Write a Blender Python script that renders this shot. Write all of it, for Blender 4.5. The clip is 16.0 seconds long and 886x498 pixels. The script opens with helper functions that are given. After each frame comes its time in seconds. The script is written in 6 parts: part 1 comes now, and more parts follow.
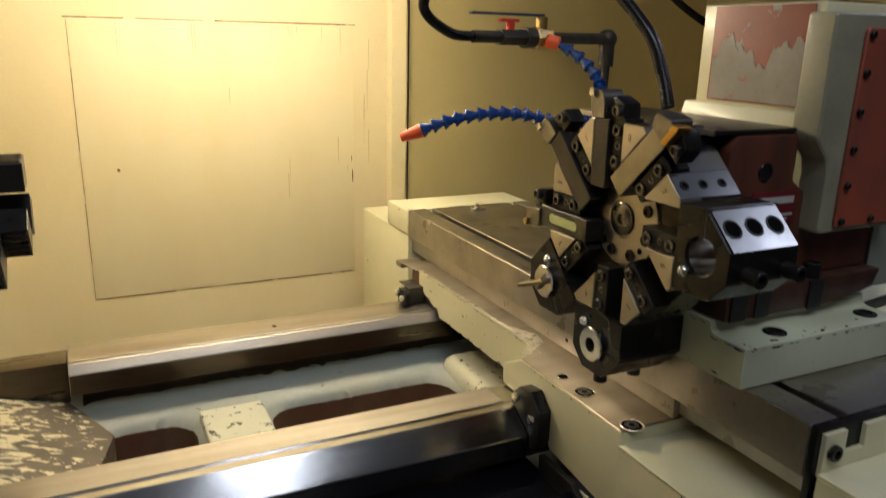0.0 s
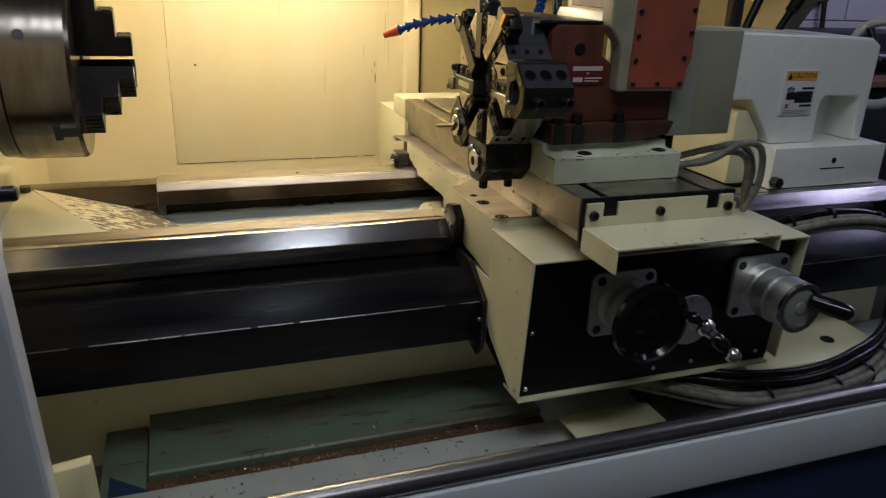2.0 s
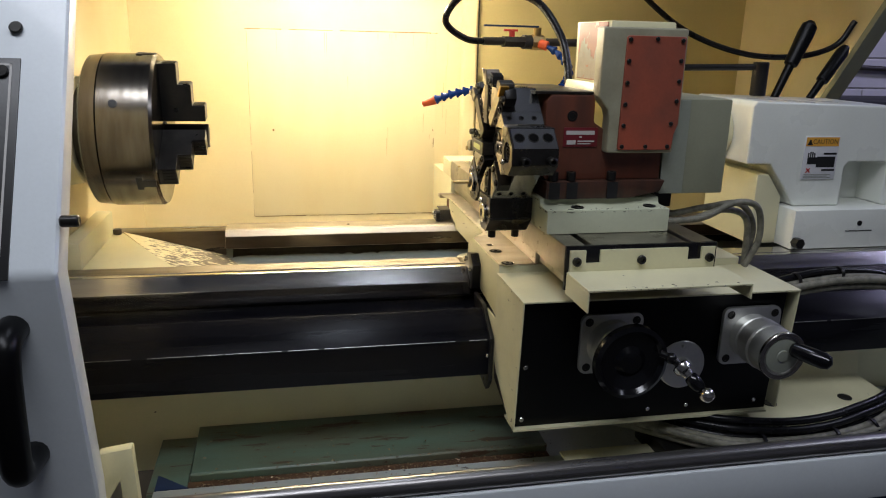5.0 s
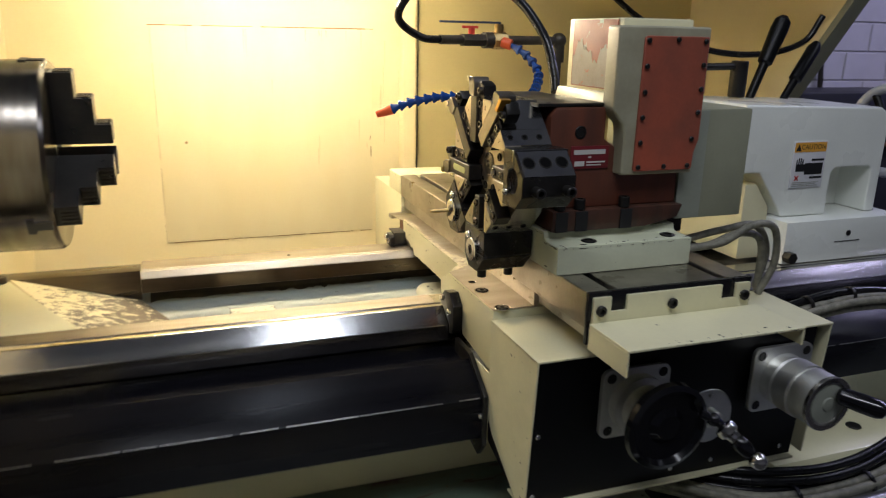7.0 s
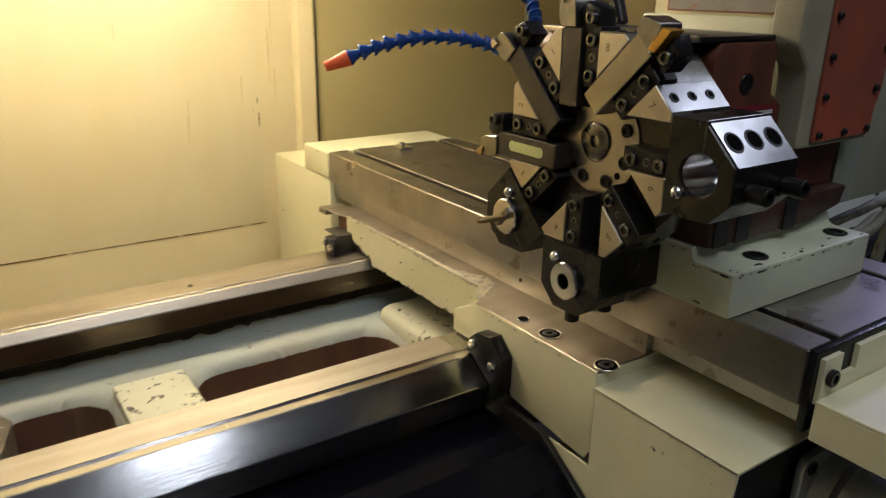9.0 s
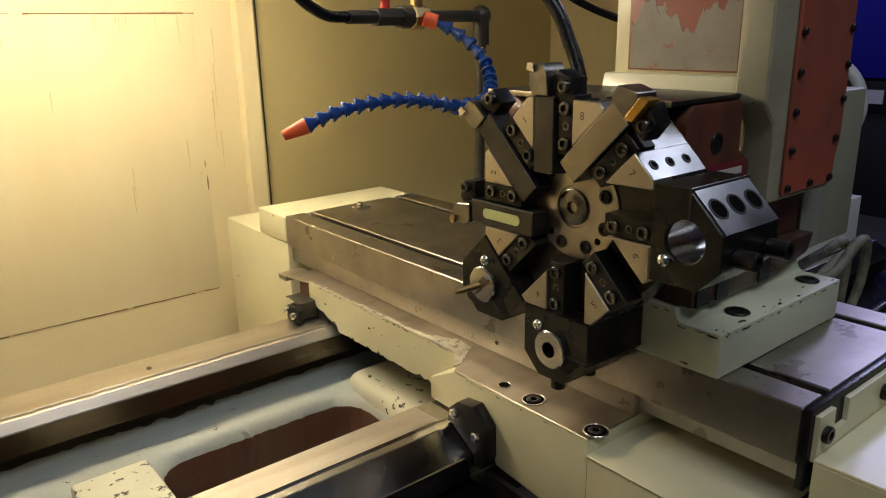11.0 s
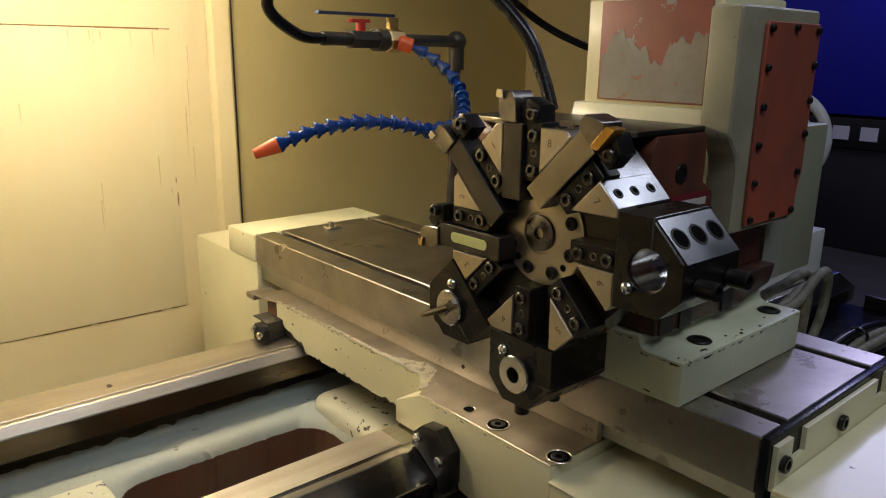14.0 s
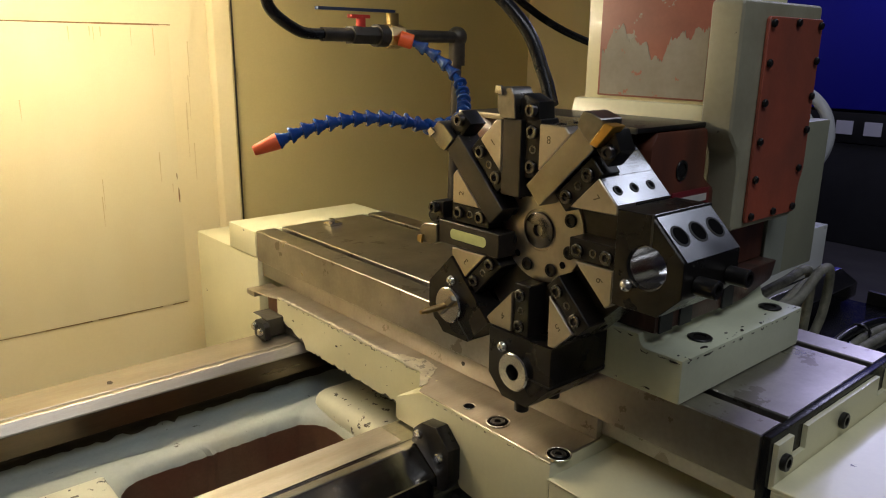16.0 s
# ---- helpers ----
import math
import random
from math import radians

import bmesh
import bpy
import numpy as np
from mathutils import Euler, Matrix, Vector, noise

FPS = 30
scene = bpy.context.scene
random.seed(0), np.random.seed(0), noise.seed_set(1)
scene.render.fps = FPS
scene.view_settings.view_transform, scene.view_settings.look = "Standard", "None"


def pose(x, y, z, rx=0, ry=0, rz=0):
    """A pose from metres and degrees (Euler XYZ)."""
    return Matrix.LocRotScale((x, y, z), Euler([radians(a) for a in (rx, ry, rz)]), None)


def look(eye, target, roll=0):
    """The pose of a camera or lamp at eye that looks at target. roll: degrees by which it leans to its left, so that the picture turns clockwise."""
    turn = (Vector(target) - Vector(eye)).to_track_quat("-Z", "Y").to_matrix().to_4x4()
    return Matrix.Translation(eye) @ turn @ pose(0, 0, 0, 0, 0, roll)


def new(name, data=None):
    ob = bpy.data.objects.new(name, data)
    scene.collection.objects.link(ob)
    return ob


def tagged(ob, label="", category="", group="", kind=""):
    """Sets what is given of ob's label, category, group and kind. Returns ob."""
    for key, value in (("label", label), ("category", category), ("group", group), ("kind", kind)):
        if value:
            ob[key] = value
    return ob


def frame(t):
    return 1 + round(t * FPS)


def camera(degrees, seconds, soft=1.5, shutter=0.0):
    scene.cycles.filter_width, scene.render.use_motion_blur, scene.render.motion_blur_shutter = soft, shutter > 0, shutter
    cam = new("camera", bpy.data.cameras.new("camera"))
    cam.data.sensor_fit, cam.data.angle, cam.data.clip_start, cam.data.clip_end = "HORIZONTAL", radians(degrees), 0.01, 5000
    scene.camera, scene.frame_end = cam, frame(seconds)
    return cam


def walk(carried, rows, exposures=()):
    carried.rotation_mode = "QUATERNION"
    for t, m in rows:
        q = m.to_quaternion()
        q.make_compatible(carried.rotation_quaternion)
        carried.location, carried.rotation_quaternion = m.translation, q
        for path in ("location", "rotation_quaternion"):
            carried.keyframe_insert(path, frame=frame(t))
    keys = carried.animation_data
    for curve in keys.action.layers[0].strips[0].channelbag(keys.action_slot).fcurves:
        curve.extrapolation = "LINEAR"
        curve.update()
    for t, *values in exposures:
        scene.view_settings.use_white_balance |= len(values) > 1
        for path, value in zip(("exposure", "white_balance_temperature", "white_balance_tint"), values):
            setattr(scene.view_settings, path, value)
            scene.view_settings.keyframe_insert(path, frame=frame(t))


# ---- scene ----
cam = camera(61.6, 16.0, soft=1.1, shutter=0.4)
PATH = [
    (0, (-0.559, -0.71, 1.441), (0.285, 1.019, 0.898), 1.4),
    (0.5, (-0.529, -0.76, 1.399), (0.313, 0.94, 0.765), 2.3),
    (1, (-0.466, -0.924, 1.41), (0.165, 0.838, 0.703), 1.7),
    (1.5, (-0.463, -1.115, 1.426), (0.136, 0.664, 0.737), 2.1),
    (2, (-0.556, -1.296, 1.426), (0.088, 0.464, 0.728), 2.2),
    (2.5, (-0.567, -1.406, 1.438), (0.099, 0.368, 0.798), 3.2),
    (3, (-0.507, -1.472, 1.446), (0.058, 0.35, 0.846), 2.3),
    (3.5, (-0.456, -1.511, 1.455), (0.029, 0.364, 0.959), 1.5),
    (4, (-0.436, -1.521, 1.448), (-0.036, 0.372, 0.94), 1.5),
    (6.5, (-0.461, -1.433, 1.444), (-0.054, 0.441, 0.877), 1.1),
    (7, (-0.512, -1.205, 1.458), (0.136, 0.604, 0.904), 1.2),
    (7.5, (-0.546, -0.99, 1.455), (0.195, 0.766, 0.848), -0.8),
    (8, (-0.523, -0.818, 1.432), (0.219, 0.935, 0.821), 1.7),
    (8.5, (-0.543, -0.697, 1.406), (0.338, 0.961, 0.718), 0.8),
    (9, (-0.572, -0.6, 1.397), (0.494, 0.956, 0.733), 1.0),
    (9.5, (-0.564, -0.564, 1.403), (0.63, 0.919, 0.79), 0.3),
    (10, (-0.574, -0.551, 1.422), (0.622, 0.939, 0.832), -1.3),
    (12.5, (-0.582, -0.558, 1.427), (0.632, 0.936, 0.883), -0.1),
    (13, (-0.579, -0.558, 1.427), (0.639, 0.936, 0.894), -0.0),
    (13.5, (-0.576, -0.559, 1.429), (0.657, 0.925, 0.902), 0.1),
    (14, (-0.575, -0.559, 1.427), (0.69, 0.904, 0.917), 0.8),
    (14.5, (-0.576, -0.557, 1.429), (0.687, 0.906, 0.915), 0.6),
    (15, (-0.575, -0.558, 1.429), (0.684, 0.907, 0.912), 0.7),
    (15.5, (-0.572, -0.559, 1.426), (0.686, 0.907, 0.906), 0.8),
    (16, (-0.57, -0.559, 1.428), (0.687, 0.906, 0.906), 0.7),
]
walk(cam, [(t, look(eye, target, roll)) for t, eye, target, roll in PATH],
     exposures=[(0, -0.65), (0.5, -0.97), (1.0, -0.90), (1.5, -0.78), (2.0, -0.52), (2.5, -0.2), (3.5, 0.1), (6.5, 0.1), (7.5, -0.02), (8.5, -0.36), (9, -0.52), (9.5, -0.55), (12.5, -0.62), (16, -0.64)])

# ---- world and light ----
world = bpy.data.worlds.new("world")
scene.world = world
world.use_nodes = True
world.node_tree.nodes["Background"].inputs[0].default_value = (0.55, 0.62, 0.8, 1)
world.node_tree.nodes["Background"].inputs[1].default_value = 0.007


def area(name, m, sx, sy, watts, colour):
    d = bpy.data.lights.new(name, "AREA")
    d.shape, d.size, d.size_y, d.energy, d.color = "RECTANGLE", sx, sy, watts, colour
    ob = new(name, d)
    ob.matrix_world = m
    return ob


# cool shop lights high over the aisle; the tube over the bed glows by itself
area("shop_light_bed", look((0.02, -0.05, 3.4), (0.02, -0.05, 1.0)), 0.32, 0.5, 6, (0.76, 0.84, 1.0))
area("shop_light_aisle", look((-0.55, -1.45, 3.4), (0.05, -0.4, 0.7)), 2.2, 0.5, 38, (0.86, 0.90, 1.0))
area("shop_light_end", look((2.9, -1.0, 3.45), (0.0, 0.0, 1.2)), 1.2, 0.4, 9, (0.76, 0.82, 1.0))
area("shop_light_far", look((4.6, 0.9, 3.3), (4.2, 0.8, 0.0)), 0.5, 2.0, 60, (0.64, 0.63, 1.0))


# ---- materials ----
def mat(name, base, rough=0.5, metal=0.0, vary=0.25, scale=12.0, bump=0.1, fine=180.0, stretch=(1, 1, 1),
        second=None, patch=None, coat=0.0, seed=0.0, spec=0.5):
    """Two scales of noise over a base colour; second: colour of stains; patch: (colour, scale, threshold) of flaked paint."""
    m = bpy.data.materials.new(name)
    m.use_nodes = True
    nt = m.node_tree
    n, l = nt.nodes, nt.links
    b = n["Principled BSDF"]
    b.inputs["Metallic"].default_value = metal
    b.inputs["Coat Weight"].default_value = coat
    b.inputs["Coat Roughness"].default_value = 0.08
    b.inputs["Specular IOR Level"].default_value = spec
    tc = n.new("ShaderNodeTexCoord")
    mp = n.new("ShaderNodeMapping")
    mp.inputs["Scale"].default_value = stretch
    mp.inputs["Location"].default_value = (seed, seed * 1.7, seed * 0.6)
    l.new(tc.outputs["Object"], mp.inputs["Vector"])
    big = n.new("ShaderNodeTexNoise")
    big.inputs["Scale"].default_value, big.inputs["Detail"].default_value = scale, 6
    small = n.new("ShaderNodeTexNoise")
    small.inputs["Scale"].default_value, small.inputs["Detail"].default_value = fine, 3
    l.new(mp.outputs[0], big.inputs["Vector"])
    l.new(mp.outputs[0], small.inputs["Vector"])
    ramp = n.new("ShaderNodeMapRange")
    ramp.inputs[1].default_value, ramp.inputs[2].default_value = 0.3, 0.75
    l.new(big.outputs["Fac"], ramp.inputs[0])
    mix = n.new("ShaderNodeMix")
    mix.data_type = "RGBA"
    dark = second or tuple(c * (1 - vary) for c in base)
    mix.inputs[6].default_value = (*base, 1)
    mix.inputs[7].default_value = (*dark, 1)
    l.new(ramp.outputs[0], mix.inputs[0])
    grain = n.new("ShaderNodeMix")
    grain.data_type, grain.blend_type = "RGBA", "MULTIPLY"
    grain.inputs[0].default_value = vary
    l.new(mix.outputs[2], grain.inputs[6])
    l.new(small.outputs["Color"], grain.inputs[7])
    gr = n.new("ShaderNodeMapRange")
    gr.inputs[3].default_value, gr.inputs[4].default_value = 0.6, 1.3
    l.new(small.outputs["Fac"], gr.inputs[0])
    l.new(gr.outputs[0], grain.inputs[7])
    out = grain.outputs[2]
    if patch:
        colour, pscale, low = patch
        pn = n.new("ShaderNodeTexNoise")
        pn.inputs["Scale"].default_value, pn.inputs["Detail"].default_value = pscale, 5
        pn.inputs["Roughness"].default_value = 0.65
        l.new(mp.outputs[0], pn.inputs["Vector"])
        pr = n.new("ShaderNodeMapRange")
        pr.inputs[1].default_value, pr.inputs[2].default_value = low, low + 0.015
        l.new(pn.outputs["Fac"], pr.inputs[0])
        pm = n.new("ShaderNodeMix")
        pm.data_type = "RGBA"
        l.new(pr.outputs[0], pm.inputs[0])
        l.new(out, pm.inputs[6])
        pm.inputs[7].default_value = (*colour, 1)
        out = pm.outputs[2]
    l.new(out, b.inputs["Base Color"])
    rr = n.new("ShaderNodeMapRange")
    rr.inputs[3].default_value, rr.inputs[4].default_value = max(rough - 0.1, 0.04), min(rough + 0.12, 1)
    l.new(big.outputs["Fac"], rr.inputs[0])
    l.new(rr.outputs[0], b.inputs["Roughness"])
    bp = n.new("ShaderNodeBump")
    bp.inputs["Strength"].default_value, bp.inputs["Distance"].default_value = bump, 0.002
    l.new(small.outputs["Fac"], bp.inputs["Height"])
    l.new(bp.outputs[0], b.inputs["Normal"])
    return m


def flaking(name, paint, bare, x0, x1):
    """Paint that is whole at x0 and all but gone at x1, in ragged flakes."""
    m = mat(name, bare, 0.5, vary=0.35, scale=14, bump=0.15, second=tuple(c * 0.6 for c in bare))
    nt = m.node_tree
    n, l = nt.nodes, nt.links
    b = n["Principled BSDF"]
    old = b.inputs["Base Color"].links[0].from_socket
    tc = n.new("ShaderNodeTexCoord")
    mp = n.new("ShaderNodeMapping")
    mp.inputs["Scale"].default_value = (0.8, 1.3, 1.0)
    l.new(tc.outputs["Object"], mp.inputs["Vector"])
    no = n.new("ShaderNodeTexNoise")
    no.inputs["Scale"].default_value, no.inputs["Detail"].default_value, no.inputs["Roughness"].default_value = 58, 6, 0.60
    l.new(mp.outputs[0], no.inputs["Vector"])
    sep = n.new("ShaderNodeSeparateXYZ")
    l.new(tc.outputs["Object"], sep.inputs[0])
    lim = n.new("ShaderNodeMapRange")
    lim.inputs[1].default_value, lim.inputs[2].default_value = x0, x1
    lim.inputs[3].default_value, lim.inputs[4].default_value = 0.34, 0.62
    l.new(sep.outputs[0], lim.inputs[0])
    gap = n.new("ShaderNodeMath")
    gap.operation = "SUBTRACT"
    l.new(no.outputs["Fac"], gap.inputs[0])
    l.new(lim.outputs[0], gap.inputs[1])
    edge = n.new("ShaderNodeMapRange")
    edge.inputs[1].default_value, edge.inputs[2].default_value = 0.0, 0.012
    l.new(gap.outputs[0], edge.inputs[0])
    mix = n.new("ShaderNodeMix")
    mix.data_type = "RGBA"
    l.new(edge.outputs[0], mix.inputs[0])
    l.new(old, mix.inputs[6])
    mix.inputs[7].default_value = (*paint, 1)
    l.new(mix.outputs[2], b.inputs["Base Color"])
    return m


def glow(name, colour, strength):
    m = bpy.data.materials.new(name)
    m.use_nodes = True
    b = m.node_tree.nodes["Principled BSDF"]
    b.inputs["Base Color"].default_value = (*colour, 1)
    b.inputs["Emission Color"].default_value = (*colour, 1)
    b.inputs["Emission Strength"].default_value = strength
    return m


CREAM = mat("cream_paint", (0.75, 0.71, 0.46), 0.35, vary=0.12, scale=7, bump=0.05, coat=0.2, patch=((0.10, 0.08, 0.05), 38, 0.72))
CREAM_WORN = mat("worn_cream_paint", (0.75, 0.71, 0.47), 0.36, vary=0.16, scale=11, bump=0.06, coat=0.15, patch=((0.09, 0.07, 0.05), 34, 0.665))
HATCH = mat("streaked_yellow_enamel", (0.80, 0.71, 0.46), 0.55, vary=0.11, scale=3.2, bump=0.05, fine=150, second=(0.775, 0.665, 0.40), stretch=(3.5, 1, 1), patch=((0.66, 0.50, 0.25), 3.4, 0.69))
CREAM_FLAKED = mat("flaked_cream_paint", (0.70, 0.68, 0.50), 0.4, vary=0.15, scale=9, bump=0.08, patch=((0.07, 0.06, 0.04), 55, 0.60))
GAPFLAKE = flaking("badly_flaked_paint", (0.72, 0.65, 0.43), (0.16, 0.13, 0.09), -0.86, -0.58)
CREAM_SCRAPED = mat("scraped_cream_paint", (0.66, 0.60, 0.42), 0.42, vary=0.3, scale=40, bump=0.15, second=(0.42, 0.37, 0.27), patch=((0.25, 0.22, 0.17), 90, 0.57))
BEDPAINT = mat("bed_casting_paint", (0.35, 0.40, 0.37), 0.5, vary=0.25, scale=5, bump=0.12, second=(0.35, 0.34, 0.26), patch=((0.07, 0.055, 0.04), 48, 0.685))
YELLOW = mat("yellow_enamel", (0.80, 0.70, 0.45), 0.55, vary=0.10, scale=3.5, bump=0.05, fine=140,
             second=(0.76, 0.64, 0.36), patch=((0.46, 0.30, 0.12), 75, 0.76))
DIMYELLOW = mat("dimmed_yellow_enamel", (0.60, 0.51, 0.25), 0.55, vary=0.14, scale=3, bump=0.05, second=(0.54, 0.45, 0.21))
WHITE = mat("white_machine_paint", (0.78, 0.83, 0.85), 0.36, vary=0.10, scale=5, bump=0.05, coat=0.2, patch=((0.30, 0.30, 0.28), 55, 0.74))
TAILPAINT = mat("tailstock_paint", (0.85, 0.87, 0.80), 0.28, vary=0.08, scale=6, bump=0.04, coat=0.3, patch=((0.12, 0.10, 0.07), 30, 0.75))
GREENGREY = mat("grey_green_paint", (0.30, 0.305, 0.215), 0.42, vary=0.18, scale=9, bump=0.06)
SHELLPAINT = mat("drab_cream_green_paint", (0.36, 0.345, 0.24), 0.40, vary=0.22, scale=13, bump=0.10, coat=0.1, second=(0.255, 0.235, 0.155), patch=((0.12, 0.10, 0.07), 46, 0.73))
STEELGREY = mat("brushed_grey_plate", (0.31, 0.33, 0.27), 0.40, vary=0.2, scale=8, bump=0.06)
ORANGE = mat("red_oxide_paint", (0.37, 0.082, 0.044), 0.48, vary=0.28, scale=14, bump=0.10, second=(0.225, 0.066, 0.040), patch=((0.22, 0.15, 0.11), 45, 0.685))
REDBODY = mat("worn_red_casting", (0.155, 0.046, 0.024), 0.38, vary=0.35, scale=5, bump=0.12, second=(0.06, 0.026, 0.017), stretch=(5, 5, 1), coat=0.1)
OILRED = mat("oily_red_casting", (0.085, 0.035, 0.022), 0.34, vary=0.4, scale=14, bump=0.15, second=(0.025, 0.018, 0.014), stretch=(3, 3, 1))
REDCHIP = mat("chipped_red_panel", (0.34, 0.108, 0.072), 0.5, vary=0.26, scale=16, bump=0.12, second=(0.24, 0.085, 0.06), patch=((0.30, 0.27, 0.23), 22, 0.60))
BAREGREY = mat("bare_scuffed_metal", (0.33, 0.30, 0.255), 0.40, vary=0.28, scale=20, bump=0.12, second=(0.23, 0.205, 0.165), patch=((0.36, 0.13, 0.09), 40, 0.66))
CHIP = mat("chipped_bare_casting", (0.035, 0.026, 0.018), 0.6, vary=0.4, scale=60, bump=0.1)
PRIMER = mat("red_primer", (0.14, 0.05, 0.027), 0.75, vary=0.4, scale=9, bump=0.3, second=(0.155, 0.10, 0.052))
GROUND_STEEL = mat("ground_steel", (0.58, 0.56, 0.53), 0.15, 1.0, vary=0.2, scale=14, bump=0.05, stretch=(0.15, 4, 1), fine=220)
WORN_STEEL = mat("worn_way_steel", (0.47, 0.43, 0.37), 0.40, 1.0, vary=0.35, scale=9, bump=0.08, second=(0.32, 0.28, 0.22), stretch=(0.4, 2, 2), fine=260)
SLIDE_STEEL = mat("slide_steel", (0.47, 0.44, 0.40), 0.31, 1.0, vary=0.32, scale=13, bump=0.05, second=(0.31, 0.285, 0.25), patch=((0.25, 0.225, 0.19), 19, 0.62))
TURRET_STEEL = mat("turret_steel", (0.54, 0.49, 0.405), 0.34, 1.0, vary=0.25, scale=18, bump=0.06, second=(0.48, 0.43, 0.35))
DARKSTEEL = mat("oiled_dark_steel", (0.20, 0.19, 0.18), 0.26, 1.0, vary=0.3, scale=16, bump=0.05)
CHUCK_STEEL = mat("chuck_steel", (0.23, 0.21, 0.18), 0.22, 1.0, vary=0.4, scale=8, bump=0.05, stretch=(6, 1, 1), second=(0.13, 0.115, 0.095))
BRIGHT = mat("bright_steel", (0.72, 0.70, 0.66), 0.2, 1.0, vary=0.12, scale=20, bump=0.03)
ALUMINIUM = mat("cast_aluminium", (0.74, 0.74, 0.70), 0.44, 1.0, vary=0.2, scale=18, bump=0.08)
RAIL = mat("dark_steel_tube", (0.27, 0.26, 0.255), 0.28, 0.9, vary=0.25, scale=10, bump=0.05, stretch=(0.3, 3, 3))
BLACKOX = mat("black_oxide", (0.016, 0.0155, 0.015), 0.30, 0.55, vary=0.4, scale=20, bump=0.08, second=(0.035, 0.032, 0.028))
BLACKPAINT = mat("black_gloss_paint", (0.003, 0.003, 0.0034), 0.34, vary=0.4, scale=8, bump=0.04, spec=0.2)
GLOSSBLACK = mat("glossy_black_plastic", (0.005, 0.005, 0.006), 0.14, vary=0.3, scale=8, bump=0.01)
COVERBLACK = mat("dark_way_cover", (0.003, 0.003, 0.0045), 0.24, vary=0.5, scale=5, bump=0.12, stretch=(0.25, 4, 4), second=(0.008, 0.008, 0.011), spec=0.14)
RUBBER = mat("black_hose", (0.008, 0.008, 0.009), 0.24, vary=0.3, scale=30, bump=0.03, spec=0.3)
BRAID = mat("braided_sheath", (0.27, 0.26, 0.20), 0.6, 0.2, vary=0.6, scale=60, bump=0.7, fine=420)
BLUE = mat("blue_plastic", (0.008, 0.05, 0.24), 0.22, vary=0.15, scale=30, bump=0.03)
NOZZLE = mat("orange_plastic", (0.85, 0.13, 0.035), 0.4, vary=0.12, scale=40, bump=0.03)
PIPE = mat("oiled_pipe", (0.07, 0.062, 0.05), 0.42, 0.5, vary=0.4, scale=35, bump=0.15)
BRASS = mat("brass", (0.50, 0.36, 0.16), 0.3, 1.0, vary=0.25, scale=40, bump=0.05)
GOLD = mat("gold_coated_insert", (0.75, 0.42, 0.08), 0.3, 0.8, vary=0.1, scale=60, bump=0.02)
REDPLASTIC = mat("red_knob_plastic", (0.55, 0.04, 0.03), 0.4, vary=0.1)
MAROON = mat("maroon_plate", (0.16, 0.015, 0.02), 0.4, vary=0.15, scale=30, bump=0.03)
PRINT = mat("pale_print", (0.55, 0.53, 0.50), 0.5, vary=0.1)
LITGROOVE = mat("lit_groove_yellow_green", (0.66, 0.70, 0.30), 0.4, vary=0.25, scale=40)
LABELWHITE = mat("label_white", (0.70, 0.70, 0.72), 0.4, vary=0.06)
LABELORANGE = mat("label_orange", (0.80, 0.40, 0.06), 0.4, vary=0.08)
# near-black paint for flat discs that imitate the darkness inside holes
HOLESHADE = mat("hole_shade_black", (0.004, 0.004, 0.004), 0.9, vary=0.1, spec=0.05)
WHEELGREY = mat("pale_wheel_paint", (0.55, 0.56, 0.57), 0.4, vary=0.12, scale=8)
WOOD = mat("bench_wood", (0.22, 0.12, 0.06), 0.6, vary=0.35, scale=6, stretch=(1, 8, 8))
DARKCLUTTER = mat("dark_cabinet_paint", (0.03, 0.03, 0.033), 0.5, vary=0.4, scale=4)
LABELBLACK = mat("label_black", (0.015, 0.015, 0.015), 0.4, vary=0.1)
CONCRETE = mat("oily_concrete", (0.045, 0.043, 0.040), 0.6, vary=0.4, scale=3, bump=0.25, second=(0.025, 0.023, 0.021))
BLOCKWALL = mat("white_block_paint", (0.66, 0.64, 0.63), 0.7, vary=0.15, scale=5, bump=0.3)
PANGREEN = mat("stained_green_pan", (0.125, 0.205, 0.15), 0.38, vary=0.4, scale=7, bump=0.2, second=(0.13, 0.12, 0.075), stretch=(0.5, 3, 1), patch=((0.085, 0.05, 0.028), 14, 0.60))
PANRUST = mat("rusty_pan", (0.13, 0.065, 0.03), 0.6, vary=0.5, scale=14, bump=0.4, patch=((0.45, 0.38, 0.2), 80, 0.66))
PANGREY = mat("grey_pan_paint", (0.50, 0.53, 0.49), 0.45, vary=0.2, scale=7, bump=0.1, patch=((0.10, 0.09, 0.07), 40, 0.66))
BLUEPAINT = mat("navy_cabinet_paint", (0.02, 0.04, 0.10), 0.4, vary=0.2, scale=6)
BANNER = mat("blue_machine_panel", (0.014, 0.015, 0.40), 0.4, vary=0.15, scale=2)
CEILING = mat("shop_ceiling_paint", (0.35, 0.36, 0.38), 0.8, vary=0.15, scale=2)
CHAMFER = mat("ground_chamfer", (0.42, 0.42, 0.43), 0.20, 1.0, vary=0.15, scale=30, bump=0.02)
SCUFFED = mat("scuffed_way_top", (0.40, 0.365, 0.31), 0.46, 1.0, vary=0.4, scale=14, bump=0.12, second=(0.30, 0.26, 0.20), stretch=(0.35, 3, 1), fine=300)
GRIMESHADE = mat("grime_and_shade", (0.030, 0.024, 0.017), 0.55, vary=0.4, scale=30, bump=0.3, second=(0.06, 0.05, 0.03))
DARKFACE = mat("darkened_brown_steel", (0.15, 0.125, 0.095), 0.3, 1.0, vary=0.35, scale=12, bump=0.06, second=(0.08, 0.065, 0.05), stretch=(0.4, 2, 2))
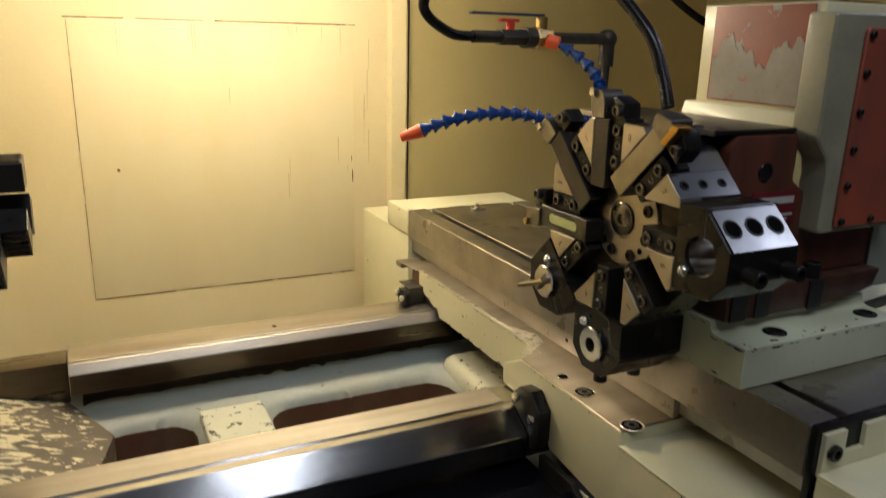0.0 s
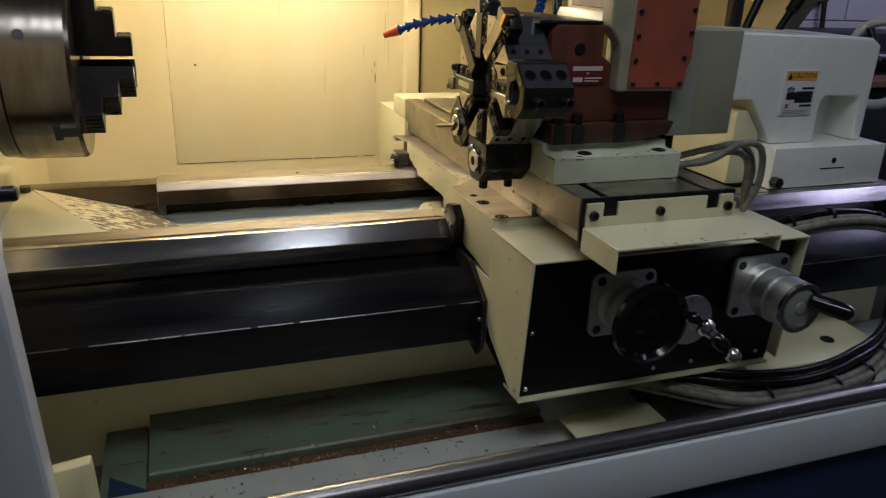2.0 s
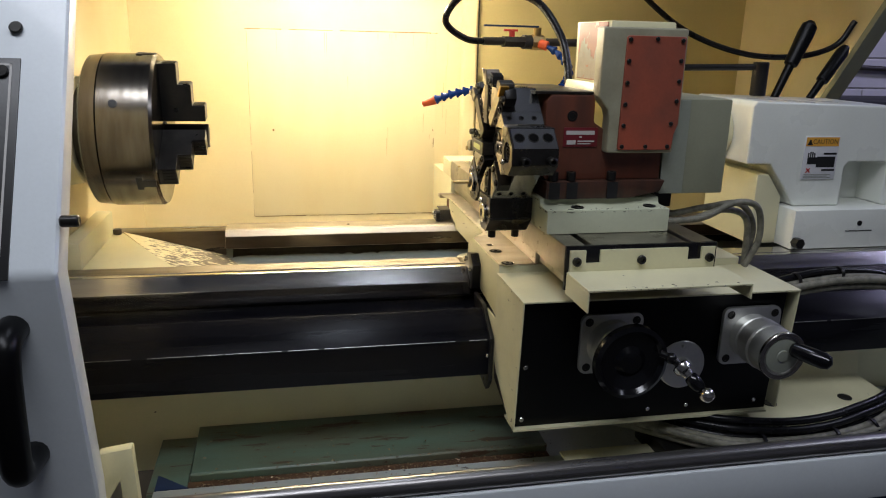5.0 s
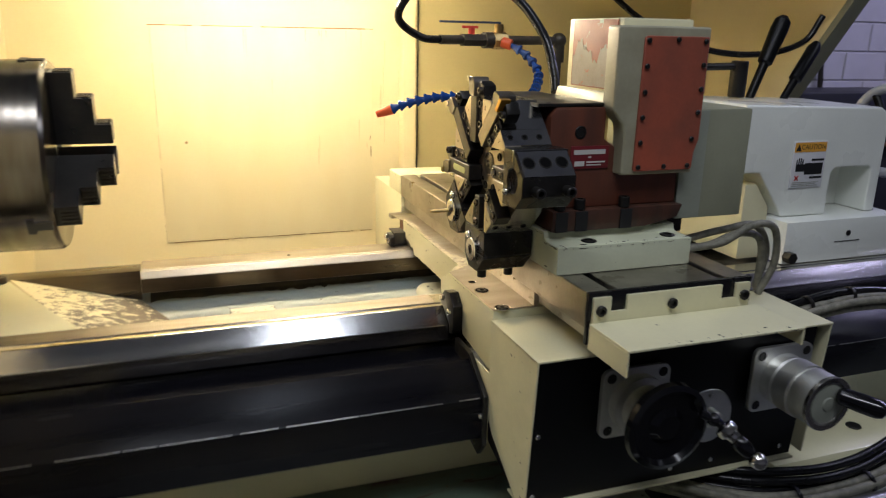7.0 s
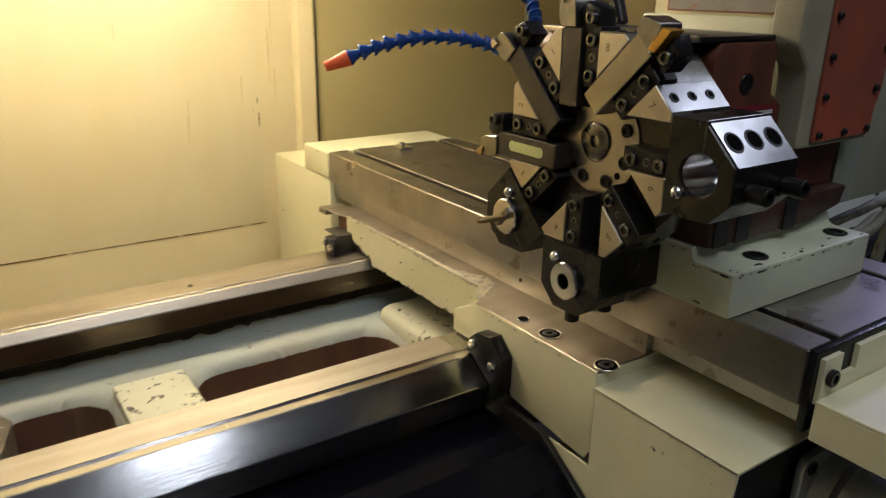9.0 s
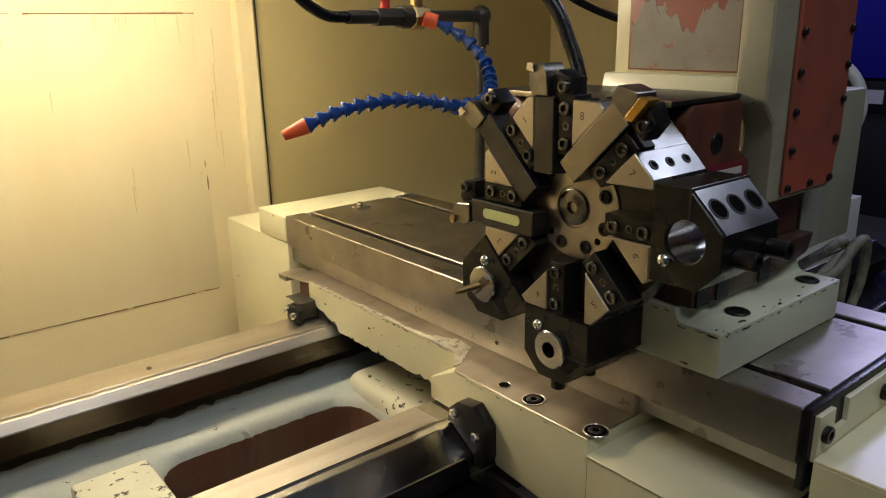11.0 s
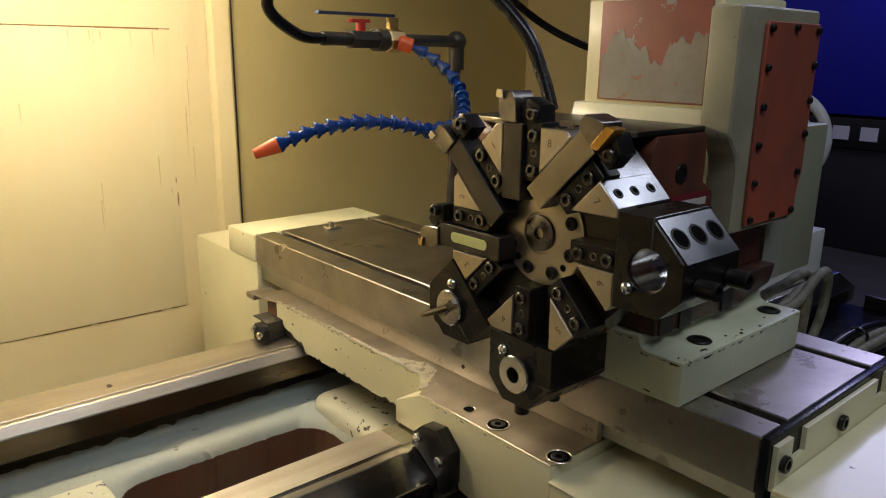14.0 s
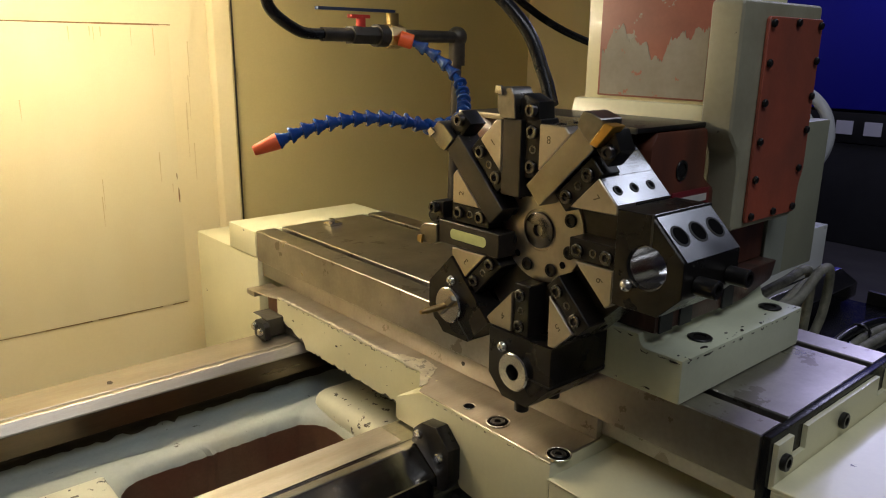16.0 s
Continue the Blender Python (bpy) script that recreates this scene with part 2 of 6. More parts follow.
MIDSTEEL = mat("oiled_tool_steel", (0.40, 0.365, 0.30), 0.32, 1.0, vary=0.25, scale=25, bump=0.04, second=(0.27, 0.24, 0.19))
SWARF = mat("steel_swarf", (0.36, 0.28, 0.17), 0.35, 0.8, vary=0.5, scale=90, bump=0.05, second=(0.16, 0.09, 0.05))
TOOLDARK = mat("oiled_tool_shank", (0.085, 0.078, 0.068), 0.34, 0.75, vary=0.35, scale=26, bump=0.06, second=(0.045, 0.041, 0.036), patch=((0.24, 0.22, 0.18), 70, 0.70))
HEADSTEEL = mat("worn_cutting_head", (0.33, 0.31, 0.27), 0.30, 1.0, vary=0.35, scale=40, bump=0.06, second=(0.16, 0.145, 0.12))
HOLDERSTEEL = mat("blackened_holder_steel", (0.060, 0.056, 0.050), 0.27, 0.8, vary=0.4, scale=18, bump=0.06, second=(0.028, 0.026, 0.023), patch=((0.18, 0.165, 0.14), 80, 0.72))
SHADEDISC = mat("oily_shaded_disc_steel", (0.13, 0.115, 0.09), 0.34, 0.9, vary=0.4, scale=20, bump=0.08, second=(0.05, 0.044, 0.035))
STAMP = mat("stamped_numeral", (0.16, 0.14, 0.11), 0.5, 0.8, vary=0.3, scale=60)
SAGE = mat("chipped_sage_paint", (0.66, 0.69, 0.49), 0.36, vary=0.14, scale=9, bump=0.06, coat=0.15, patch=((0.09, 0.07, 0.05), 40, 0.70))
DRIP = mat("faint_rust_run", (0.70, 0.56, 0.30), 0.7, vary=0.2, scale=60)
RUST = mat("rust_stain", (0.30, 0.17, 0.06), 0.8, vary=0.4, scale=60)
TUBE = glow("tube_glass", (1.0, 0.835, 0.605), 122.0)


# ---- mesh helpers ----
def box(bm, x0, x1, y0, y1, z0, z1, m=None):
    g = bmesh.ops.create_cube(bm, size=1)
    t = Matrix.Translation(((x0 + x1) / 2, (y0 + y1) / 2, (z0 + z1) / 2)) @ Matrix.Diagonal((x1 - x0, y1 - y0, z1 - z0, 1))
    bmesh.ops.transform(bm, matrix=(m @ t) if m else t, verts=g["verts"])
    return bm


def frame_to(p0, p1):
    d = Vector(p1) - Vector(p0)
    return Matrix.Translation(p0) @ d.to_track_quat("Z", "Y").to_matrix().to_4x4(), d.length


def spin(bm, p0, p1, prof, seg=32):
    """Turned body along p0-p1; prof: (distance along in metres, radius) from end to end."""
    m, _ = frame_to(p0, p1)
    rings = []
    for h, r in prof:
        rings.append([bm.verts.new(m @ Vector((r * math.cos(2 * math.pi * i / seg), r * math.sin(2 * math.pi * i / seg), h))) for i in range(seg)])
    for a, b in zip(rings, rings[1:]):
        for i in range(seg):
            bm.faces.new((a[i], a[(i + 1) % seg], b[(i + 1) % seg], b[i]))
    bm.faces.new(rings[0][::-1])
    bm.faces.new(rings[-1])
    return bm


def cyl(bm, p0, p1, r, r1=None, seg=24, ch=0.0):
    h = (Vector(p1) - Vector(p0)).length
    r1 = r if r1 is None else r1
    prof = [(0, r), (h, r1)] if ch <= 0 else [(0, r - ch), (ch, r), (h - ch, r1), (h, r1 - ch)]
    return spin(bm, p0, p1, prof, seg)


def ring(bm, p0, p1, r_out, r_in, seg=32, ch=0.001):
    """A tube with real thickness."""
    m, h = frame_to(p0, p1)
    prof = [(0, r_in), (0, r_out - ch), (ch, r_out), (h - ch, r_out), (h, r_out - ch), (h, r_in)]
    rows = [[bm.verts.new(m @ Vector((r * math.cos(2 * math.pi * i / seg), r * math.sin(2 * math.pi * i / seg), z))) for i in range(seg)] for z, r in prof]
    for k in range(len(rows)):
        a, b = rows[k], rows[(k + 1) % len(rows)]
        for i in range(seg):
            bm.faces.new((a[i], a[(i + 1) % seg], b[(i + 1) % seg], b[i]))
    return bm


def prism(bm, pts, a0, a1, axis="x"):
    """Extrudes a closed outline. axis x: pts are (y, z); y: (x, z); z: (x, y)."""
    def at(p, a):
        return {"x": (a, p[0], p[1]), "y": (p[0], a, p[1]), "z": (p[0], p[1], a)}[axis]
    lo = [bm.verts.new(at(p, a0)) for p in pts]
    hi = [bm.verts.new(at(p, a1)) for p in pts]
    k = len(pts)
    for i in range(k):
        bm.faces.new((lo[i], lo[(i + 1) % k], hi[(i + 1) % k], hi[i]))
    bm.faces.new(lo[::-1])
    bm.faces.new(hi)
    return bm


def soften(bm, width=0.002, seg=2, angle=30):
    bmesh.ops.recalc_face_normals(bm, faces=bm.faces)
    es = [e for e in bm.edges if len(e.link_faces) == 2 and e.calc_face_angle(0) > radians(angle)]
    bmesh.ops.bevel(bm, geom=es, offset=width, segments=seg, affect="EDGES", profile=0.6, clamp_overlap=True)
    return bm


def curve_points(pts, n=10):
    """Catmull-Rom points through pts."""
    v = [Vector(p) for p in pts]
    v = [2 * v[0] - v[1]] + v + [2 * v[-1] - v[-2]]
    out = []
    for i in range(1, len(v) - 2):
        for j in range(n):
            t = j / n
            a, b, c, d = v[i - 1], v[i], v[i + 1], v[i + 2]
            out.append(0.5 * ((2 * b) + (c - a) * t + (2 * a - 5 * b + 4 * c - d) * t * t + (3 * b - a - 3 * c + d) * t ** 3))
    out.append(v[-2])
    return out


def sweep(bm, pts, r, seg=14, n=10, radii=None):
    p = curve_points(pts, n) if n else [Vector(q) for q in pts]
    up = Vector((0.1, 0.2, 1)).normalized()
    rows = []
    for i, q in enumerate(p):
        d = (p[min(i + 1, len(p) - 1)] - p[max(i - 1, 0)]).normalized()
        s = d.cross(up).normalized()
        up = s.cross(d).normalized()
        rr = radii[i] if radii else r
        rows.append([bm.verts.new(q + rr * (math.cos(2 * math.pi * k / seg) * s + math.sin(2 * math.pi * k / seg) * up)) for k in range(seg)])
    for a, b in zip(rows, rows[1:]):
        for k in range(seg):
            bm.faces.new((a[k], a[(k + 1) % seg], b[(k + 1) % seg], b[k]))
    bm.faces.new(rows[0][::-1])
    bm.faces.new(rows[-1])
    return bm


def part(name, bm, material, parent=None, label="", smooth=True, m=None):
    bmesh.ops.recalc_face_normals(bm, faces=bm.faces)
    me = bpy.data.meshes.new(name)
    bm.to_mesh(me)
    bm.free()
    me.materials.append(material)
    if smooth:
        me.polygons.foreach_set("use_smooth", [True] * len(me.polygons))
        me.set_sharp_from_angle(angle=radians(32))
    ob = new(name, me)
    if parent:
        ob.parent = parent
    if m:
        ob.matrix_basis = m
    if label:
        tagged(ob, label)
    return ob


def share(name, ob, m, parent):
    """Another object on the same mesh."""
    o = new(name, ob.data)
    o.parent = parent
    o.matrix_basis = m
    return o


def thing(name, label, category, place=(0, 0, 0), group="", kind=""):
    ob = new(name)
    ob.location = place
    ob.empty_display_size = 0.02
    return tagged(ob, label, category, group, kind)


B = bmesh.new


def slab(x0, x1, y0, y1, z0, z1, w=0.002, seg=2):
    return soften(box(B(), x0, x1, y0, y1, z0, z1), w, seg) if w else box(B(), x0, x1, y0, y1, z0, z1)


def screws(places, n, r, h, material, parent, m=None, name="screw", socket=True):
    """Screws of one kind, each an object of its own on one mesh."""
    q = Vector(n).normalized().to_track_quat("Z", "Y").to_matrix().to_4x4()
    bm = B()
    if socket:
        ring(bm, (0, 0, 0), (0, 0, h), r, r * 0.55, 16, r * 0.12)
        cyl(bm, (0, 0, 0), (0, 0, h * 0.35), r * 0.57, seg=6)
    else:
        cyl(bm, (0, 0, 0), (0, 0, h), r, seg=14, ch=min(r, h) * 0.25)
    first = None
    for p in places:
        w = (m or Matrix.Identity(4)) @ Matrix.Translation(p) @ q
        if first is None:
            first = part(name, bm, material, parent, m=w)
        else:
            share(name, first, w, parent)
    return first


def cap_screw(bm, p, n, r=0.006, h=0.005):
    """Socket head screw: p on the surface, n outward."""
    p, n = Vector(p), Vector(n).normalized()
    ring(bm, p, p + n * h, r, r * 0.55, 16, r * 0.12)
    cyl(bm, p, p + n * h * 0.35, r * 0.57, seg=6)
    return bm


def chips(parent, m, p0, p1, inward, n, size, seed, reach=0.0):
    """Small ragged chips of missing paint along the edge p0-p1, at most reach in from it; one joined piece."""
    rn = random.Random(seed)
    p0, p1 = Vector(p0), Vector(p1)
    u = (p1 - p0).normalized()
    v = Vector(inward).normalized()
    w = u.cross(v) * 0.0004
    bm = B()
    for _ in range(n):
        c = p0.lerp(p1, rn.random()) + v * (reach * rn.random() ** 2 if reach else 0)
        s = size * (0.25 + rn.random() ** 2)
        a = 1 + 1.5 * rn.random()
        k = rn.randint(6, 9)
        pts = []
        for i in range(k):
            t = 2 * math.pi * i / k
            r = s * rn.uniform(0.55, 1.15)
            pts.append(c + u * (r * a * math.cos(t)) + v * (r * math.sin(t) if reach else abs(r * math.sin(t))))
        lo, hi = [bm.verts.new(q - w) for q in pts], [bm.verts.new(q + w) for q in pts]
        bm.faces.new(hi)
        bm.faces.new(lo[::-1])
        for i in range(k):
            bm.faces.new((lo[i], lo[(i + 1) % k], hi[(i + 1) % k], hi[i]))
    ob = part("paint_chips", bm, CHIP, parent, "", False, m)
    return tagged(ob, "small dark chips in the paint", kind="stuff")


# ---- shop and enclosure ----
tagged(part("floor", slab(-4, 8, -4, 3.2, -0.1, 0, 0), CONCRETE), "dark oily concrete shop floor", "floor", kind="structure")
tagged(part("ceiling", slab(-4, 8, -4, 3.2, 3.6, 3.7, 0), CEILING), "grey painted shop ceiling", "ceiling", kind="structure")
tagged(part("wall_north", slab(-4, 8, 3.0, 3.2, 0, 3.6, 0), BLOCKWALL), "white painted block wall of the shop", "wall", kind="structure")
tagged(part("wall_south", slab(-4, 8, -4.2, -4, 0, 3.6, 0), CEILING), "plain grey shop wall", "wall", kind="structure")
tagged(part("wall_west", slab(-4.2, -4, -4, 3.2, 0, 3.6, 0), CEILING), "plain grey shop wall", "wall", kind="structure")
tagged(part("wall_east", slab(8, 8.2, -4, 3.2, 0, 3.6, 0), CEILING), "plain dark shop wall", "wall", kind="structure")

# lathe enclosure: back sheet with an access hatch, post, right end, left end, roof
splash = tagged(part("splash_back", slab(-0.94, 0.166, 1.135, 1.16, 0.45, 1.80, 0), YELLOW),
                "yellow enamelled sheet-metal splash guard behind the bed", "splash guard", kind="structure")
part("access_hatch", slab(-0.568, 0.075, 1.1336, 1.1352, 0.83, 1.468, 0.001), HATCH, splash, "flush access hatch with rusty seams")


def seam(p0, p1, wide, seed):
    """A thin ragged line of rust along a sheet's edge."""
    rn = random.Random(seed)
    p0, p1 = Vector(p0), Vector(p1)
    d = p1 - p0
    side = Vector((-d.z, 0, d.x)).normalized()
    n = int(d.length / 0.012)
    bm = B()
    i = 0
    while i < n:
        run = rn.randint(2, 14)
        a, b = p0 + d * (i / n), p0 + d * (min(i + run, n) / n)
        w0, w1 = wide * rn.uniform(0.3, 1), wide * rn.uniform(0.3, 1)
        f = [a - side * w0, b - side * w1, b + side * w1, a + side * w0]
        lo = [bm.verts.new(v) for v in f]
        hi = [bm.verts.new(v + Vector((0, -0.0006, 0))) for v in f]
        bm.faces.new(hi)
        for k in range(4):
            bm.faces.new((lo[k], lo[(k + 1) % 4], hi[(k + 1) % 4], hi[k]))
        i += run + rn.choice((0, 0, 1, 2))
    return bm


for a, b, w, s in (((-0.575, 1.1334, 1.469), (0.08, 1.1334, 1.470), 0.0018, 1), ((-0.568, 1.1334, 0.829), (0.07, 1.1334, 0.829), 0.0011, 2), ((-0.5685, 1.1334, 0.83), (-0.5685, 1.1334, 1.46), 0.0006, 3)):
    part("rust_seam", seam(a, b, w, s), RUST, splash, smooth=False)
for x, z, w, h in ((0.071, 1.09, 0.0018, 0.018), (0.069, 1.135, 0.0012, 0.008), (-0.492, 1.134, 0.004, 0.004)):
    bm = B()
    prism(bm, [(x + w * c, z + h * s) for c, s in ((1, 0), (0.5, 0.8), (-0.4, 1), (-1, 0.1), (-0.5, -0.9), (0.4, -1))], 1.1330, 1.1336, "y")
    part("rust_mark", bm, RUST, splash, smooth=False)
rnd = random.Random(17)
for i in range(14):
    x = rnd.choice((rnd.uniform(-0.5, 0.06), rnd.uniform(-0.1, 0.065)))
    z1 = 1.463 if i % 3 else rnd.uniform(1.1, 1.42)
    h, w = rnd.uniform(0.015, 0.085), rnd.uniform(0.0006, 0.0016)
    bm = B()
    prism(bm, [(x - w, z1), (x + w, z1), (x + w * 0.8, z1 - h * 0.5), (x + w * 0.2, z1 - h), (x - w * 0.2, z1 - h), (x - w * 0.7, z1 - h * 0.6)], 1.1332, 1.1336, "y")
    part("rust_run", bm, DRIP, splash, smooth=False)
for i in range(5):
    x, z1, h = 0.102 + 0.016 * rnd.random(), rnd.uniform(1.2, 1.6), rnd.uniform(0.05, 0.12)
    bm = B()
    prism(bm, [(x - 0.0012, z1), (x + 0.0012, z1), (x + 0.0004, z1 - h), (x - 0.0004, z1 - h)], 1.1345, 1.1349, "y")
    part("rust_run", bm, DRIP, splash, smooth=False)
post = B()
prism(post, [(0.1665, 1.136), (0.176, 1.122), (0.214, 1.118), (0.221, 1.124), (0.221, 1.16), (0.1665, 1.16)], 0.45, 1.80, "z")
part("post", soften(post, 0.003), YELLOW, splash)
part("post_seam", slab(0.2215, 0.227, 1.128, 1.16, 0.45, 1.80, 0), PIPE, splash)
# end panel: darker copy of the yellow enamel, standing for the dimmer light here
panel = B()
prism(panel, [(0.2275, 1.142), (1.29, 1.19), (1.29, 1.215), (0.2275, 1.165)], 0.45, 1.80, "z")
tagged(part("splash_back_end", panel, DIMYELLOW), "olive-yellow sheet-metal panel behind the tailstock, toned down for the weaker light there", "splash guard", kind="structure")
rw = B()
prism(rw, [(1.20, 0.45), (1.20, 1.80), (0.46, 1.80), (0.46, 1.62), (0.72, 1.25), (0.72, 0.45)], 1.29, 1.31, "x")
endw = tagged(part("wall_end", soften(rw, 0.002), YELLOW), "yellow end panel with a slanted front edge", "splash guard", kind="structure")
flange = B()
prism(flange, [(0.435, 1.62), (0.46, 1.62), (0.72, 1.25), (0.695, 1.25)], 1.285, 1.34, "x")
part("flange", flange, GREENGREY, endw)
lw = B()
prism(lw, [(1.16, 0.45), (1.16, 1.80), (-0.28, 1.80), (-0.28, 1.53), (-0.42, 1.10), (-0.40, 0.45)], -0.96, -0.935, "x")
leftw = tagged(part("wall_left", lw, YELLOW), "yellow inner end panel beside the headstock", "splash guard", kind="structure")
screws([(-0.935, 0.62, 1.585), (-0.935, 0.86, 1.57)], (1, 0, 0), 0.009, 0.006, BLACKOX, leftw, socket=False)
screws([(-0.78, 1.135, 1.60), (-0.73, 1.135, 1.60)], (0, -1, 0), 0.008, 0.006, BLACKOX, splash, socket=False)
roof = B()
box(roof, -0.96, 1.31, 0.462, 1.16, 1.66, 1.68)
tagged(part("ceiling_panel", roof, WHITE), "white sheet-metal roof of the lathe enclosure", "ceiling", kind="structure")
tagged(part("trim", slab(-0.96, 1.33, 0.43, 0.461, 1.618, 1.682, 0.003), WHITE), "white folded edge of the enclosure roof", "trim", kind="structure")

# white block wall seen past the tailstock
blk = slab(-0.195, 0.195, -0.012, 0, -0.095, 0.095, 0.004, 1)
first = None
wallp = bpy.data.objects["wall_north"]
for row in range(11):
    for col in range(15):
        m = pose(1.6 + 0.4 * col + 0.2 * (row % 2), 3.0, 0.3 + 0.2 * row)
        if first is None:
            first = part("block", blk, BLOCKWALL, wallp, m=m)
        else:
            share("block", first, m, wallp)

# ---- lamp ----
LY, LZ = 0.66, 1.5775
lamp = thing("fluorescent_lamp", "lit fluorescent tube lamp in a grey housing under the roof", "lamp", (-0.27, LY, 1.66))
o = pose(0.27, -LY, -1.66)
hous = B()
prism(hous, [(LY - 0.07, 1.6595), (LY + 0.07, 1.6595), (LY + 0.06, 1.636), (LY - 0.06, 1.636)], -0.70, 0.27, "x")
part("housing", hous, STEELGREY, lamp, m=o)
part("tube", cyl(B(), (-0.615, LY, LZ), (0.100, LY, LZ), 0.0135, ch=0.003), TUBE, lamp, m=o)
for x in (-0.64, 0.124):
    part("socket", slab(x - 0.022, x + 0.022, LY - 0.016, LY + 0.016, LZ - 0.017, 1.6355, 0.003), BLACKOX, lamp, m=o)
part("bracket", slab(0.148, 0.27, LY - 0.06, LY + 0.06, LZ + 0.015, LZ + 0.035, 0.003), STEELGREY, lamp, m=o)

# ---- headstock cabinet ----
cab = thing("headstock_cabinet", "pale grey-white headstock cabinet with sloped front and black panel", "machine cabinet", (-1.2, -0.5, 0))
o = pose(1.2, 0.5, 0)
hp = B()
prism(hp, [(-0.26, 1.60), (-0.522, 1.143), (-0.455, 0.78), (-0.44, 0.05), (0.6, 0.05), (0.6, 1.60)], -1.9, -0.965, "x")
part("body", soften(hp, 0.006), WHITE, cab, m=o)
edge = B()
prism(edge, [(-0.262, 1.60), (-0.524, 1.143), (-0.457, 0.78), (-0.442, 0.05), (-0.40, 0.05), (-0.412, 0.78), (-0.472, 1.135), (-0.222, 1.60)], -0.964, -0.736, "x")
part("door_edge", soften(edge, 0.010, 3), WHITE, cab, m=o)
sl = Vector((0, -0.522 + 0.26, 1.143 - 1.60)).normalized()
nrm = Vector((0, sl.z, -sl.y))
mp_ = Matrix(((1, 0, 0, -0.9), (0, -sl.y, nrm.y, -0.448), (0, -sl.z, nrm.z, 1.272), (0, 0, 0, 1)))
pl = part("label_plate", soften(box(B(), -0.30, 0.106, -0.155, 0.155, 0.0, 0.004), 0.001), LABELBLACK, cab, "black panel with a thin pale border", m=o @ mp_)
bd = B()
for a in ((-0.29, 0.096, 0.143, 0.146), (-0.29, 0.096, -0.146, -0.143), (0.093, 0.096, -0.146, 0.146)):
    box(bd, *a, 0.0042, 0.0048)
part("border", bd, PRINT, pl, m=Matrix.Identity(4))
screws([(x, y, 0.003) for x, y in ((0.084, 0.134), (0.084, -0.134), (0.098, 0.20), (-0.1, 0.20))], (0, 0, 1), 0.009, 0.006, BLACKOX, cab, o @ mp_, socket=False)
part("knob", cyl(B(), (-0.736, -0.488, 1.205), (-0.712, -0.488, 1.205), 0.008, ch=0.002), BLACKOX, cab, m=o)
hd = sweep(B(), [(-0.802, -0.495, 1.068), (-0.800, -0.545, 1.062), (-0.800, -0.562, 1.03), (-0.803, -0.560, 0.93), (-0.806, -0.545, 0.875), (-0.808, -0.478, 0.862)], 0.020)
part("handle", hd, BLACKPAINT, cab, "thick black plastic door handle", m=o)

# ---- bed ----
bed = thing("lathe_bed", "cast lathe bed with ground steel ways and flaked paint", "machine bed", (0, 0.3, 0))
o = pose(0, -0.3, 0)
fw = B()
prism(fw, [(0.172, 0.94), (0.1225, 0.94), (0.1215, 0.9375), (0.1195, 0.9375), (0.1185, 0.9395), (0.105, 0.9395), (0.065, 0.914), (0.065, 0.882),
           (0.095, 0.872), (0.095, 0.80), (0.172, 0.80)], -0.96, 1.236, "x")
part("front_way", soften(fw, 0.0012, 1, 20), GROUND_STEEL, bed, "bright ground steel front way", False, m=o)
rwy = B()
prism(rwy, [(0.576, 0.94), (0.5075, 0.94), (0.5065, 0.9365), (0.5045, 0.9365), (0.5035, 0.9395), (0.4955, 0.9395), (0.482, 0.9265), (0.482, 0.8925), (0.532, 0.888), (0.532, 0.80), (0.576, 0.80)], -0.615, 1.236, "x")
part("rear_way", soften(rwy, 0.0012, 1, 20), WORN_STEEL, bed, "worn steel rear way", False, m=o)
part("way_top", slab(-0.958, -0.05, 0.1235, 0.1712, 0.9402, 0.9408, 0), SCUFFED, bed, "scuffed flat top of the front way", m=o)
part("way_groove", slab(-0.615, 1.236, 0.5046, 0.5064, 0.9366, 0.9375, 0), LABELBLACK, bed, m=o)
part("nick", prism(B(), [(-0.288, 0.531), (-0.283, 0.528), (-0.279, 0.533), (-0.281, 0.541), (-0.286, 0.540)], 0.9401, 0.9405, "z"), CHIP, bed, m=o)
part("rear_ledge", slab(-0.93, -0.617, 0.52, 0.576, 0.80, 0.934, 0.002), DARKFACE, bed, "dark oily ledge behind the gap", m=o)
# thin skin whose dark colour stands for the dark pocket mirrored in the steel
part("way_face", slab(-0.614, 1.235, 0.4810, 0.4818, 0.8935, 0.9255, 0), DARKFACE, bed, "brown side of the rear way, darkened for the pocket it reflects", m=o)
# cast web between the ways, with two pockets
web = B()


def rounded(x0, x1, y0, y1, r, n=5):
    pts = []
    for cx, cy, a in ((x1 - r, y1 - r, 0), (x0 + r, y1 - r, 90), (x0 + r, y0 + r, 180), (x1 - r, y0 + r, 270)):
        pts += [(cx + r * math.cos(radians(a + 90 * i / n)), cy + r * math.sin(radians(a + 90 * i / n))) for i in range(n + 1)]
    return pts


